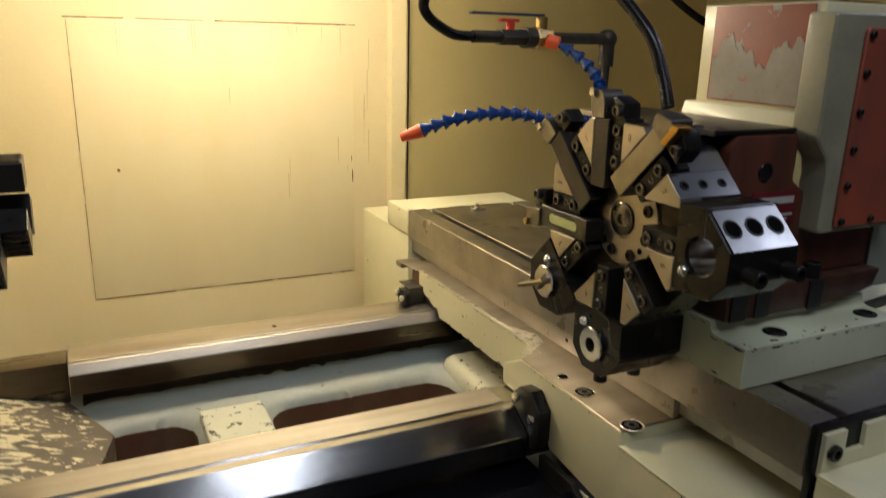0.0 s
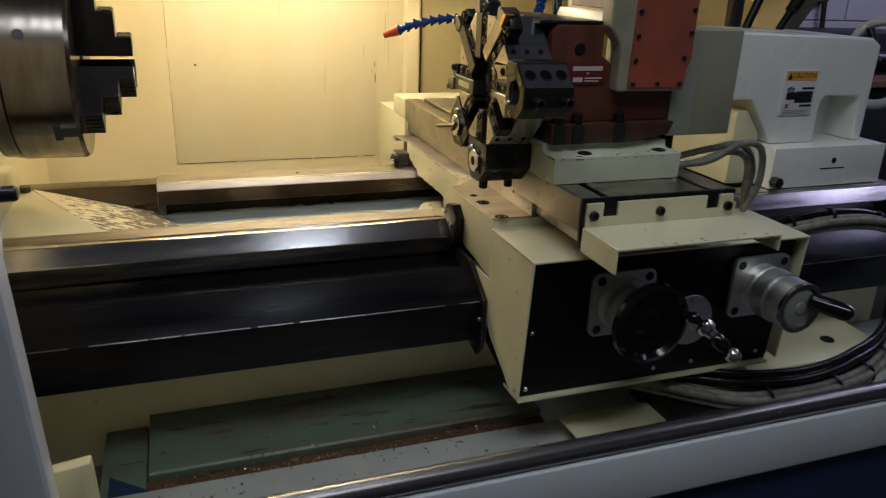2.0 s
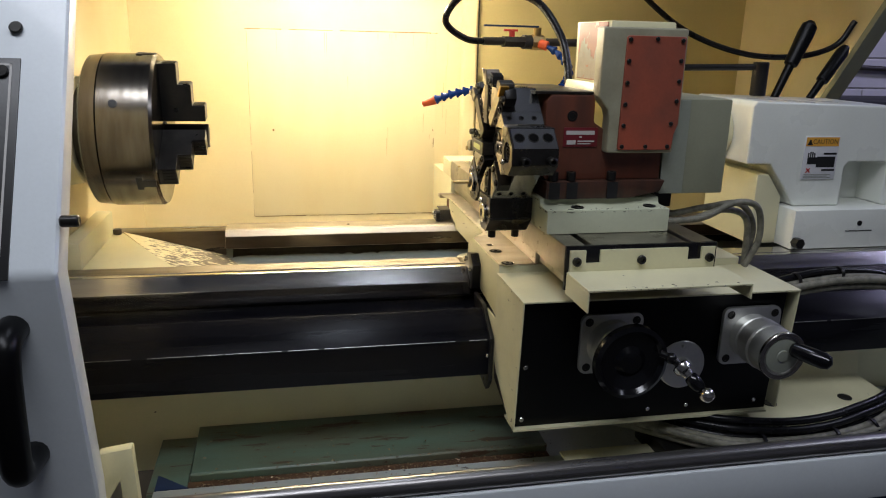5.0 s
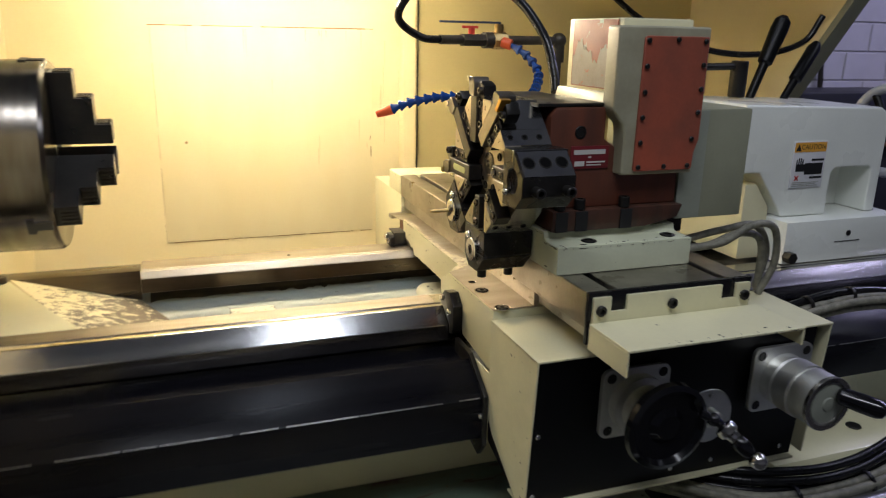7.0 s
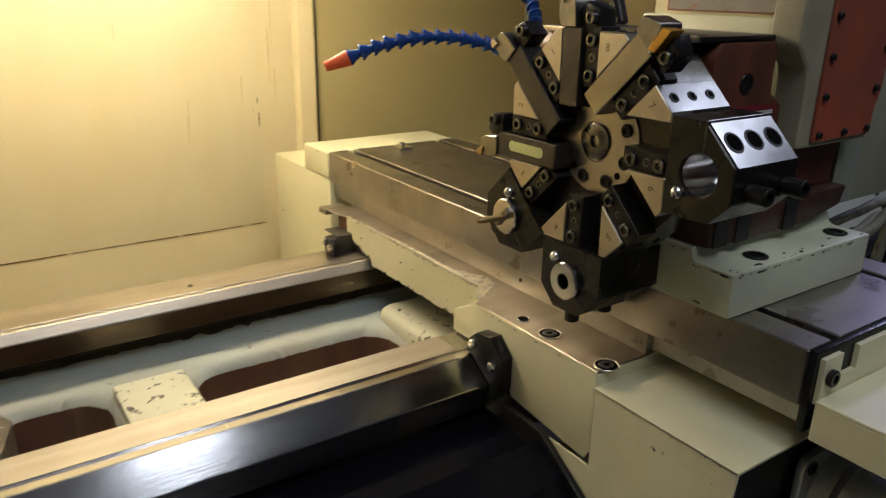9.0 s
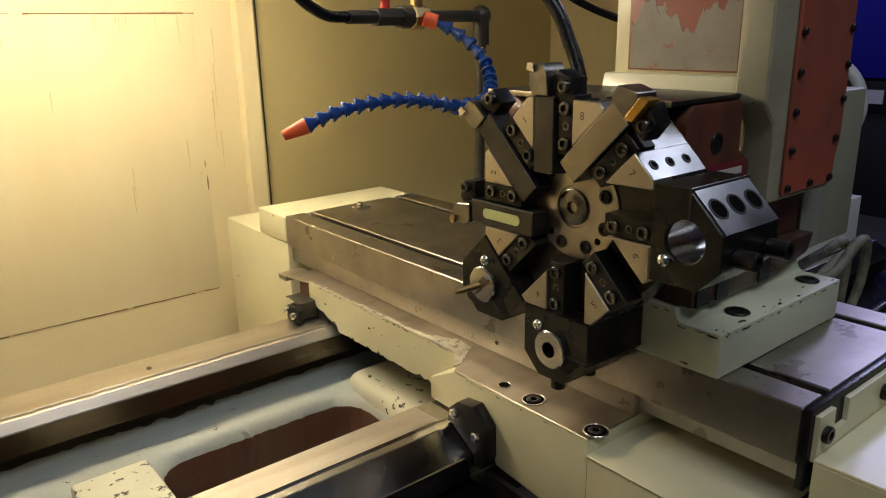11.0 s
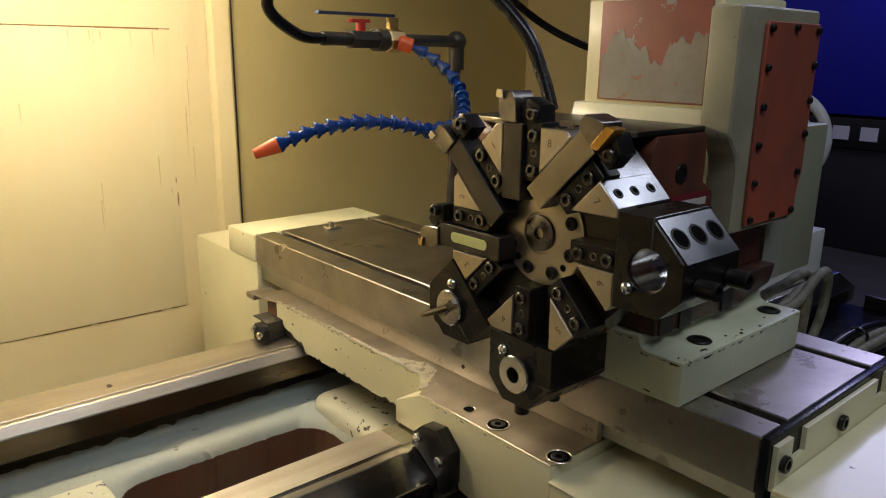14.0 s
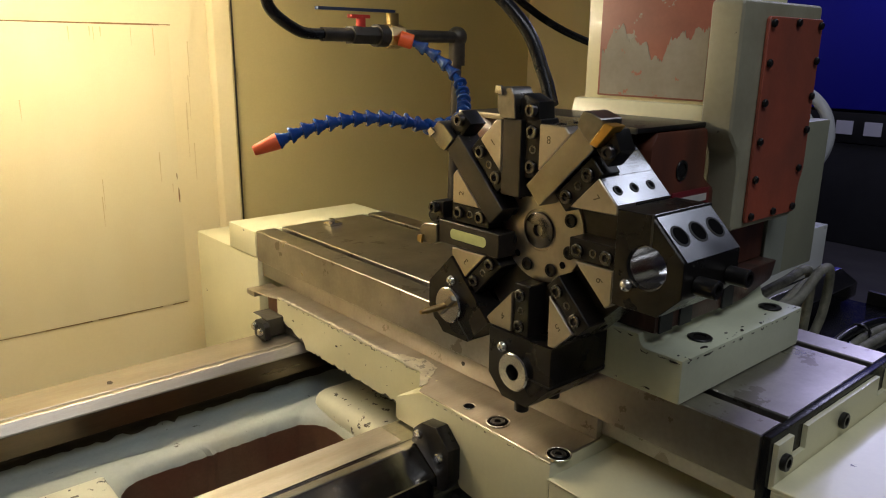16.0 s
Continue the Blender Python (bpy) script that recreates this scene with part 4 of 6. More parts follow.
# wipers on the ways
for y0, y1, z0, pts in ((0.04, 0.175, 0.9, ((0.052, 0.958), (0.075, 0.915))), (0.475, 0.535, 0.9, ((0.50, 0.966), (0.505, 0.985)))):
    bm = B()
    if y0 < 0.1:
        prism(bm, [(0.114, 0.9412), (0.110, 0.962), (0.094, 0.976), (0.066, 0.980), (0.042, 0.958), (0.042, 0.915), (0.050, 0.900), (0.0635, 0.897), (0.0638, 0.9145), (0.104, 0.9412)], -0.042, -0.0225, "x")
    else:
        prism(bm, [(0.572, 0.942), (0.572, 0.966), (0.566, 0.972), (0.538, 0.972), (0.532, 0.966), (0.532, 0.942)], -0.030, -0.0190, "x")
    wp = part("wiper", soften(bm, 0.0015), BLACKOX, car, "black way wiper with screws", m=o)
    x = -0.042 if y0 < 0.1 else -0.030
    screws([(x, y, z) for y, z in (((0.055, 0.945), (0.096, 0.960)) if y0 < 0.1 else ((0.541, 0.957), (0.563, 0.962)))], (-1, 0, 0), 0.0065, 0.008, BRIGHT, wp, socket=False)
part("rear_foot", slab(-0.0178, 0.0155, 0.545, 0.60, 0.9422, 0.974, 0.003), GRIMESHADE, car, "dark bare rear foot", m=o)
bm = B()
prism(bm, [(0.566, 0.973), (0.599, 0.973), (0.599, 0.948), (0.589, 0.950), (0.586, 0.960), (0.578, 0.963), (0.574, 0.966), (0.567, 0.968)], -0.0186, -0.0179, "x")
part("paint_scrap", bm, CREAM, car, m=o)
part("rear_lug", slab(-0.003, 0.045, 0.6205, 0.650, 0.992, 1.0022, 0.002), WORN_STEEL, car, m=o)

chips(car, pose(-0.2, 0, -0.9), (0.0127, 0.14, 1.0015), (0.0127, 0.56, 1.0015), (0, 0, -1), 46, 0.0022, 11)
chips(car, pose(-0.2, 0, -0.9), (0.0127, 0.14, 0.985), (0.0127, 0.56, 0.985), (0, 0, -1), 14, 0.0014, 12, 0.03)
chips(car, pose(-0.2, 0, -0.9), (-0.0222, -0.09, 0.997), (-0.0222, 0.11, 0.997), (0, 0, -1), 14, 0.0016, 13)
chips(car, pose(-0.2, 0, -0.9), (-0.0256, -0.28, 0.982), (-0.0256, -0.11, 0.982), (0, 0, -1), 10, 0.0014, 14)
chips(car, pose(-0.2, 0, -0.9), (0.0, -0.2835, 0.9835), (0.54, -0.2835, 0.9835), (0, 0, -1), 22, 0.0016, 15)

# ---- cross slide ----
cs = thing("cross_slide", "ground steel cross slide with two T-slots", "machine slide", (0.2, 0.2, 1.0))
o = pose(-0.2, -0.2, -1.0)
X0, X1 = 0.046, 0.345
slots = ((0.086, 0.100), (0.288, 0.302))
prof = [(0.066, 1.0055), (0.066, 1.034), (X0, 1.034), (X0, 1.092)]
for a, b in slots:
    prof += [(a, 1.092), (a, 1.072), (b, 1.072), (b, 1.092)]
prof += [(X1, 1.092), (X1, 1.0055)]
bm = B()
prism(bm, prof, -0.288, 0.70, "y")
part("slide", soften(bm, 0.0015, 1), SLIDE_STEEL, cs, m=o)
part("rear_cap", slab(X0 - 0.002, X1, 0.7015, 0.815, 1.0385, 1.09, 0.004), CREAM, cs, "cream rear cover", m=o)
part("rear_box", slab(X0, X1 - 0.01, 0.7015, 0.985, 0.70, 1.038, 0.006), CREAM, cs, "cream rear motor box", m=o)
part("lug", soften(box(box(B(), 0.172, 0.20, 0.640, 0.665, 1.092, 1.098), 0.178, 0.186, 0.645, 0.655, 1.098, 1.106), 0.001), BRIGHT, cs, m=o)
fc = B()
prism(fc, [(X0 + 0.006, 1.04), (X0 + 0.006, 1.086)] + sum([[(a - 0.004, 1.086), (a - 0.004, 1.062), (b + 0.010, 1.062), (b + 0.010, 1.086)] for a, b in slots], []) + [(X1 - 0.006, 1.086), (X1 - 0.006, 1.04)], -0.302, -0.297, "y")
part("wiper_cap", fc, CREAM, cs, m=o)
part("wiper_strip", slab(X0, X1, -0.2965, -0.2885, 1.01, 1.093, 0.001), RUBBER, cs, "black rubber wiper strip", m=o)
screws([(x, -0.302, 1.066) for x in (X0 + 0.018, 0.19, X1 - 0.018)], (0, -1, 0), 0.0085, 0.006, BLACKOX, cs, o)
tr = B()
box(tr, X0, X1 + 0.01, -0.408, -0.3025, 1.043, 1.047)
box(tr, X0, X0 + 0.003, -0.408, -0.3025, 1.006, 1.043)
box(tr, X1 + 0.007, X1 + 0.01, -0.408, -0.3025, 1.018, 1.043)
part("front_tray", soften(tr, 0.0008, 1), CREAM, cs, "cream folded sheet tray", m=o)

chips(cs, o, (X0, -0.4083, 1.046), (X1, -0.4083, 1.046), (0, 0, -1), 20, 0.0026, 16)
chips(cs, o, (X0 + 0.01, -0.403, 1.0472), (X1, -0.403, 1.0472), (0, 1, 0), 12, 0.0018, 17, 0.012)

# ---- turret base and indexing turret ----
base = thing("turret_base", "cream painted base block with chipped edges", "machine base", (0.16, -0.1, 1.092))
o = pose(-0.16, 0.1, -1.092)
bm = B()
prism(bm, [(-0.207, 1.0925), (-0.207, 1.139), (-0.163, 1.139), (-0.158, 1.142), (-0.155, 1.152), (0.12, 1.152), (0.12, 1.0925)], 0.038, 0.290, "x")
part("block", soften(bm, 0.0025), SAGE, base, m=o)
screws([(x, -0.184, 1.139) for x in (0.106, 0.257)], (0, 0, 1), 0.013, 0.0025, BLACKOX, base, o)
chips(base, o, (0.042, -0.2073, 1.136), (0.286, -0.2073, 1.136), (0, 0, -1), 30, 0.0024, 21)
chips(base, o, (0.042, -0.203, 1.1392), (0.286, -0.203, 1.1392), (0, 1, 0), 18, 0.0018, 22, 0.012)
chips(base, o, (0.0377, -0.20, 1.137), (0.0377, -0.16, 1.137), (0, 0, -1), 10, 0.003, 23)
chips(base, o, (0.0377, -0.15, 1.149), (0.0377, 0.11, 1.149), (0, 0, -1), 18, 0.003, 24)
chips(base, o, (0.0377, -0.20, 1.097), (0.0377, 0.11, 1.097), (0, 0, 1), 14, 0.0022, 25)

tur = thing("indexing_turret", "red eight-station tool turret with grey gear housing", "tool turret", (0.16, -0.05, 1.152))
o = pose(-0.16, 0.05, -1.152)
bm = B()
prism(bm, [(0.048, 1.188), (0.042, 1.20), (0.042, 1.338), (0.052, 1.352), (0.142, 1.352), (0.142, 1.30), (0.205, 1.26), (0.29, 1.26), (0.29, 1.188)], -0.150, 0.10, "y")
part("body", soften(bm, 0.004), REDBODY, tur, "worn dark red casting", m=o)
bm = B()
prism(bm, [(0.046, 1.1525), (0.046, 1.1875), (0.295, 1.1875), (0.285, 1.165), (0.22, 1.1525)], -0.168, 0.10, "y")
part("foot", soften(bm, 0.003), OILRED, tur, "oil-blackened foot of the casting", m=o)
screws([(x, -0.160, 1.1875) for x in (0.062, 0.098, 0.182)], (0, 0, 1), 0.0095, 0.018, BLACKOX, tur, o, "stud")
for x in (0.062, 0.098, 0.182):
    part("notch", box(B(), x - 0.011, x + 0.011, -0.1705, -0.1683, 1.153, 1.186), LABELBLACK, tur, m=o)
bm = B()
ring(bm, (0.096, -0.150, 1.312), (0.096, -0.1515, 1.312), 0.0105, 0.007)
cyl(bm, (0.096, -0.150, 1.312), (0.096, -0.1505, 1.312), 0.0072, seg=6)
part("plug", bm, BLACKOX, tur, m=o)
part("top_plate", slab(0.02, 0.14, -0.148, 0.10, 1.3525, 1.358, 0.002), BLACKOX, tur, "oily dark top plate", m=o)
# separate lighter strip puts the lit look of the plate's edge into its colour
part("lit_plate_edge", slab(0.0172, 0.0198, -0.148, 0.10, 1.3525, 1.3585, 0.0006), MIDSTEEL, tur, "steel edge of the top plate, made brighter where it is lit", m=o)
pl = part("name_plate", slab(0.080, 0.150, -0.1525, -0.1503, 1.253, 1.290, 0.0008), MAROON, tur, "maroon plate with pale lettering bars", m=o)
bm = B()
for x0, x1, z0, z1 in ((0.085, 0.143, 1.2765, 1.2840), (0.112, 0.117, 1.2705, 1.2735), (0.087, 0.105, 1.2575, 1.2655), (0.109, 0.143, 1.2625, 1.2650), (0.109, 0.136, 1.2580, 1.2600)):
    box(bm, x0, x1, -0.1532, -0.1526, z0, z1)
part("lettering", bm, PRINT, pl, m=Matrix.Identity(4))
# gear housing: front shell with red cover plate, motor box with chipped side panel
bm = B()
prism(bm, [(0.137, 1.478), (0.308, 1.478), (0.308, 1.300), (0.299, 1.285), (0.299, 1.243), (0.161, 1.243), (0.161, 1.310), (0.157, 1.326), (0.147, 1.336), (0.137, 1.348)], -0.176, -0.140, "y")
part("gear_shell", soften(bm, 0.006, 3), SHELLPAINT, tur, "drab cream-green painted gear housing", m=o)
bm = B()
box(bm, 0.166, 0.300, -0.1395, 0.036, 1.356, 1.490)
part("motor_box", soften(bm, 0.004), CREAM, tur, m=o)
spn = part("side_panel", slab(0.1628, 0.1657, -0.128, 0.014, 1.376, 1.488, 0.001), REDCHIP, tur, "flaking red side panel over bare metal", m=o)
rnd = random.Random(8)
low = [(-0.1265 + 0.137 * i / 110, 1.378) for i in range(111)]
high = []
for i, (y, z) in enumerate(low):
    lift = 0.056 + 0.014 * math.sin(i * 0.085 + 0.4) + 0.006 * math.sin(i * 0.21 + 1) + 0.004 * math.sin(i * 0.5 + 2) + 0.005 * rnd.random()
    high.append((y, min(z + max(lift, 0.012), 1.468)))
bm = B()
prism(bm, low + high[::-1], 0.1622, 0.1627, "x")
part("bare_patch", bm, BAREGREY, spn, "bare grey metal where paint flaked off", False, m=Matrix.Identity(4))
bm = B()
prism(bm, [(0.144, 1.352), (0.3, 1.352), (0.3, 1.3725), (0.150, 1.3725)], -0.1395, 0.038, "y")
part("ledge", soften(bm, 0.002), CREAM, tur, m=o)
bm = B()
prism(bm, [(0.180, 1.253), (0.182, 1.460), (0.185, 1.463), (0.300, 1.463), (0.302, 1.460), (0.302, 1.300), (0.295, 1.28), (0.293, 1.253), (0.290, 1.250), (0.183, 1.250)], -0.1805, -0.1765, "y")
cov = part("cover_plate", soften(bm, 0.0008, 1), ORANGE, tur, "orange-red cover plate with black screws", m=o)
screws([(x + 0.002, -0.1805, z - 0.001) for x, z in ((0.186, 1.457), (0.240, 1.459), (0.292, 1.457), (0.186, 1.258), (0.235, 1.258), (0.281, 1.258),
             (0.186, 1.418), (0.186, 1.378), (0.186, 1.338), (0.186, 1.298), (0.292, 1.42), (0.292, 1.382), (0.291, 1.345), (0.284, 1.302))], (0, -1, 0), 0.0042, 0.004, BLACKOX, cov, socket=False)
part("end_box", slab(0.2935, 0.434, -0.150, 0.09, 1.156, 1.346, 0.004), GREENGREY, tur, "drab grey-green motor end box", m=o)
part("end_strip", slab(0.2915, 0.342, -0.1525, -0.1503, 1.158, 1.344, 0.001), STEELGREY, tur, m=o)

# turret disc: eight flats with a slot in each, wedges standing between the slots
CY, CZ, XF, XS, XB = -0.075, 1.254, -0.050, -0.022, 0.030
RF = 0.107
axis = pose(0, CY, CZ)
ao = o @ axis
ID = Matrix.Identity(4)


def station(k):
    return pose(0, 0, 0, 45 * k, 0, 0)


disc = B()
RV = RF / math.cos(radians(22.5))
prism(disc, [(-RV * math.sin(radians(45 * k + 22.5)), RV * math.cos(radians(45 * k + 22.5))) for k in range(8)], XS, XB, "x")
spin(disc, (XB - 0.001, 0, 0), (XB + 0.03, 0, 0), [(0, 0.092), (0.004, 0.092), (0.005, 0.080), (0.026, 0.080)], 48)
# disc steel is oily and coloured darker for the shadow down in the slots
dsk = part("disc", soften(disc, 0.0012), SHADEDISC, tur, "octagonal steel turret disc", m=ao)
# a wedge in its station's frame: outline as (l, r), l along the flat
wedge = B()
prism(wedge, [(-0.0135, 0.0635), (-0.0135, RF), (-0.0443, RF), (-0.0502, 0.1011)], XF, XS - 0.0002, "x")
wd = part("wedge", soften(wedge, 0.001, 1), TURRET_STEEL, dsk, "scuffed steel wedge with a stamped numeral", m=ID)
for k in range(1, 8):
    share("wedge", wd, station(k), dsk)
for k in range(8):
    cu = bpy.data.curves.new("numeral", "FONT")
    cu.body, cu.size, cu.align_x, cu.align_y, cu.extrude = str((-k - 1) % 8 + 1), 0.0105, "CENTER", "CENTER", 0.00012
    tx = new("numeral", cu)
    me = bpy.data.meshes.new_from_object(tx.evaluated_get(bpy.context.evaluated_depsgraph_get()))
    bpy.data.objects.remove(tx)
    me.materials.append(STAMP)
    tx = new("numeral", me)
    tx.parent = dsk
    tx.matrix_basis = station(k) @ Matrix(((0, 0, -1, XF), (-1, 0, 0, -0.0255), (0, 1, 0, 0.093), (0, 0, 0, 1)))
# clamp strip along each slot, with two large screws and a small one
cl, big, tiny = None, None, None
for k in range(8):
    m = station(k)
    if cl is None:
        bm = box(B(), XF + 0.003, XS - 0.0002, -0.0130, 0.0070, 0.0540, 0.1110)
        cl = part("clamp", soften(bm, 0.0008, 1), BLACKOX, dsk, "black wedge clamp with socket screws", m=m)
    else:
        cl = share("clamp", cl, m, dsk)
    for r in (0.0655, 0.0985):
        if big is None:
            bm = B()
            ring(bm, (0, 0, 0), (-0.0042, 0, 0), 0.0066, 0.0036, 20, 0.0008)
            cyl(bm, (0, 0, 0), (-0.0012, 0, 0), 0.0038, seg=6)
            big = part("screw", bm, DARKSTEEL, cl, "dark socket head screw", m=pose(XF + 0.003, -0.0035, r))
        else:
            big = share("screw", big, pose(XF + 0.003, -0.0035, r), cl)
    if tiny is None:
        bm = ring(B(), (0, 0, 0), (-0.0006, 0, 0), 0.0042, 0.0026, 16, 0.0002)
        tiny = part("set_screw", bm, DARKSTEEL, cl, m=pose(XF + 0.003, -0.0035, 0.082))
    else:
        tiny = share("set_screw", tiny, pose(XF + 0.003, -0.0035, 0.082), cl)
hubm = B()
spin(hubm, (XS, 0, 0), (XS - 0.03, 0, 0), [(0, 0.054), (0.0035, 0.0535), (0.0042, 0.051), (0.0038, 0.044), (0.0062, 0.030), (0.0064, 0.0215), (0.0050, 0.0205), (0.0050, 0.0185)], 64)
part("hub", hubm, TURRET_STEEL, dsk, "dished steel hub ring", m=ID)
bm = spin(B(), (XS, 0, 0), (XS - 0.03, 0, 0), [(0.004, 0.0184), (0.0082, 0.0182), (0.0088, 0.0172), (0.0090, 0.0062), (0.0075, 0.0056), (0.0045, 0.0050), (0.0045, 0.0004)], 48)
part("hub_cap", bm, DARKSTEEL, dsk, "dark oiled centre cap", m=ID)
screws([(XS - 0.0042, 0.0415 * math.cos(radians(22 + 45 * i)), 0.0415 * math.sin(radians(22 + 45 * i))) for i in range(8)], (-1, 0, 0), 0.0068, 0.003, BLACKOX, dsk)
# dowel holes are thin discs with their darkness painted on
screws([(XS - 0.0040, 0.0425 * math.cos(radians(45 + 90 * i)), 0.0425 * math.sin(radians(45 + 90 * i))) for i in range(4)], (-1, 0, 0), 0.0036, 0.0008, HOLESHADE, dsk, name="dowel_hole", socket=False)
# bright ground skin on each flat, with its tapped holes
plate, tap = None, None
for k in range(8):
    m = station(k)
    if plate is None:
        bm = box(B(), XF + 0.0008, XB - 0.001, -0.0436, -0.0142, RF, RF + 0.0005)
        box(bm, XS + 0.0008, XB - 0.001, -0.0138, 0.0436, RF, RF + 0.0005)
        plate = part("facet", bm, CHAMFER, dsk, "ground outer facet of the disc", False, m=m)
    else:
        plate = share("facet", plate, m, dsk)
    for x in (-0.037, -0.013, 0.012):
        if tap is None:
            tap = part("tapped_hole", ring(B(), (0, 0, 0), (0, 0, 0.0008), 0.0052, 0.0034, 16, 0.0002), BLACKOX, plate, m=pose(x, -0.029, RF + 0.0005))
            # shade in the tapped hole is a black disc
            hol = part("hole", cyl(B(), (0, 0, 0), (0, 0, 0.0004), 0.0035, seg=14), HOLESHADE, plate, m=pose(x, -0.029, RF + 0.0005))
        else:
            tap = share("tapped_hole", tap, pose(x, -0.029, RF + 0.0005), plate)
            hol = share("hole", hol, pose(x, -0.029, RF + 0.0005), plate)


def tool(k, label, length, insert=GOLD, style="turn", steel=None):
    """Square-shank tool lying in the slot of station k; length: radius of its tip."""
    th = thing("turning_tool", label, "cutting tool", (0, CY, CZ), group="tools in the turret")
    th.matrix_basis = axis @ station(k)
    y0, y1 = 0.0082, 0.0338
    steel = steel or TOOLDARK
    neck = length - 0.030
    crown = length - (0.012 if insert is GOLD else 0)
    bm = box(B(), XF - 0.0015, XS - 0.0015, y0, y1, 0.034, neck)
    part("shank", soften(bm, 0.0009, 1), steel, th, m=ID)
    if style == "slot":
        # flat strip for a groove in the shank, its yellow-green light painted on
        bm = B()
        pts = rounded(0.0150, 0.0262, 0.052, 0.108, 0.0054, 6)
        prism(bm, pts, XF - 0.0021, XF - 0.0016, "x")
        part("lit_groove", bm, LITGROOVE, th, "long rounded groove, painted yellow-green for the light in it", False, m=ID)
        for a, b in ((0.0136, 0.0150), (0.0262, 0.0276)):
            part("groove_edge", box(B(), XF - 0.0019, XF - 0.0016, a, b, 0.058, 0.102), LABELBLACK, th, m=ID)
    # cutting head: steps out beside the shank, with a bevelled crown
    bm = B()
    prism(bm, [(y0 + 0.006, neck + 0.0003), (y1 + 0.001, neck + 0.0003), (y1 + 0.0055, neck + 0.009), (y1 + 0.0055, crown - 0.003), (y1 + 0.002, crown), (y0 + 0.013, crown + (length - crown) * 0.6), (y0 + 0.008, length - 0.009)], XF - 0.004, XS - 0.004, "x")
    part("head", soften(bm, 0.0009, 1), HEADSTEEL, th, "bright worn cutting head", m=ID)
    bm = B()
    if insert is GOLD:
        prism(bm, [(y0 - 0.0030, length - 0.024), (y0 + 0.0045, length - 0.028), (y0 + 0.0075, length - 0.004), (y0 - 0.0010, length + 0.002)], XF - 0.0068, XF + 0.010, "x")
        part("insert", soften(bm, 0.0006, 1), insert, th, "gold-coated carbide insert", m=ID)
    else:
        prism(bm, [(y1 - 0.004, length - 0.008), (y1 + 0.0065, length - 0.006), (y1 + 0.0050, length + 0.0015), (y1 - 0.002, length + 0.0012)], XF - 0.0072, XF - 0.0042, "x")
        part("insert", soften(bm, 0.0004, 1), insert, th, m=ID)
    # clamp finger with its screw on the clamp's side
    bm = B()
    prism(bm, [(-0.011, neck - 0.002), (y0 + 0.0055, neck - 0.002), (y0 + 0.0075, length - 0.011), (y0 + 0.001, length - 0.005), (-0.009, length - 0.012)], XF + 0.003, XS - 0.003, "x")
    part("chip_clamp", soften(bm, 0.002, 2), BLACKOX, th, "black clamp finger", m=ID)
    bm = B()
    ring(bm, (XF + 0.003, -0.003, length - 0.020), (XF - 0.004, -0.003, length - 0.020), 0.0062, 0.0034, 18, 0.001)
    cyl(bm, (XF + 0.003, -0.003, length - 0.020), (XF - 0.0015, -0.003, length - 0.020), 0.0036, seg=6)
    part("clamp_screw", bm, DARKSTEEL, th, m=ID)
    return th


tool(0, "dark square-shank turning tool standing upright in the turret", 0.139, insert=BRIGHT)
tool(1, "square-shank tool with gold-coated insert in the turret", 0.150, steel=MIDSTEEL)
tool(6, "dark tool with a groove painted as lit yellow-green on its shank", 0.158, style="slot", insert=BRASS)
tool(7, "long dark square-shank tool leaning back in the turret", 0.161, insert=BRIGHT)


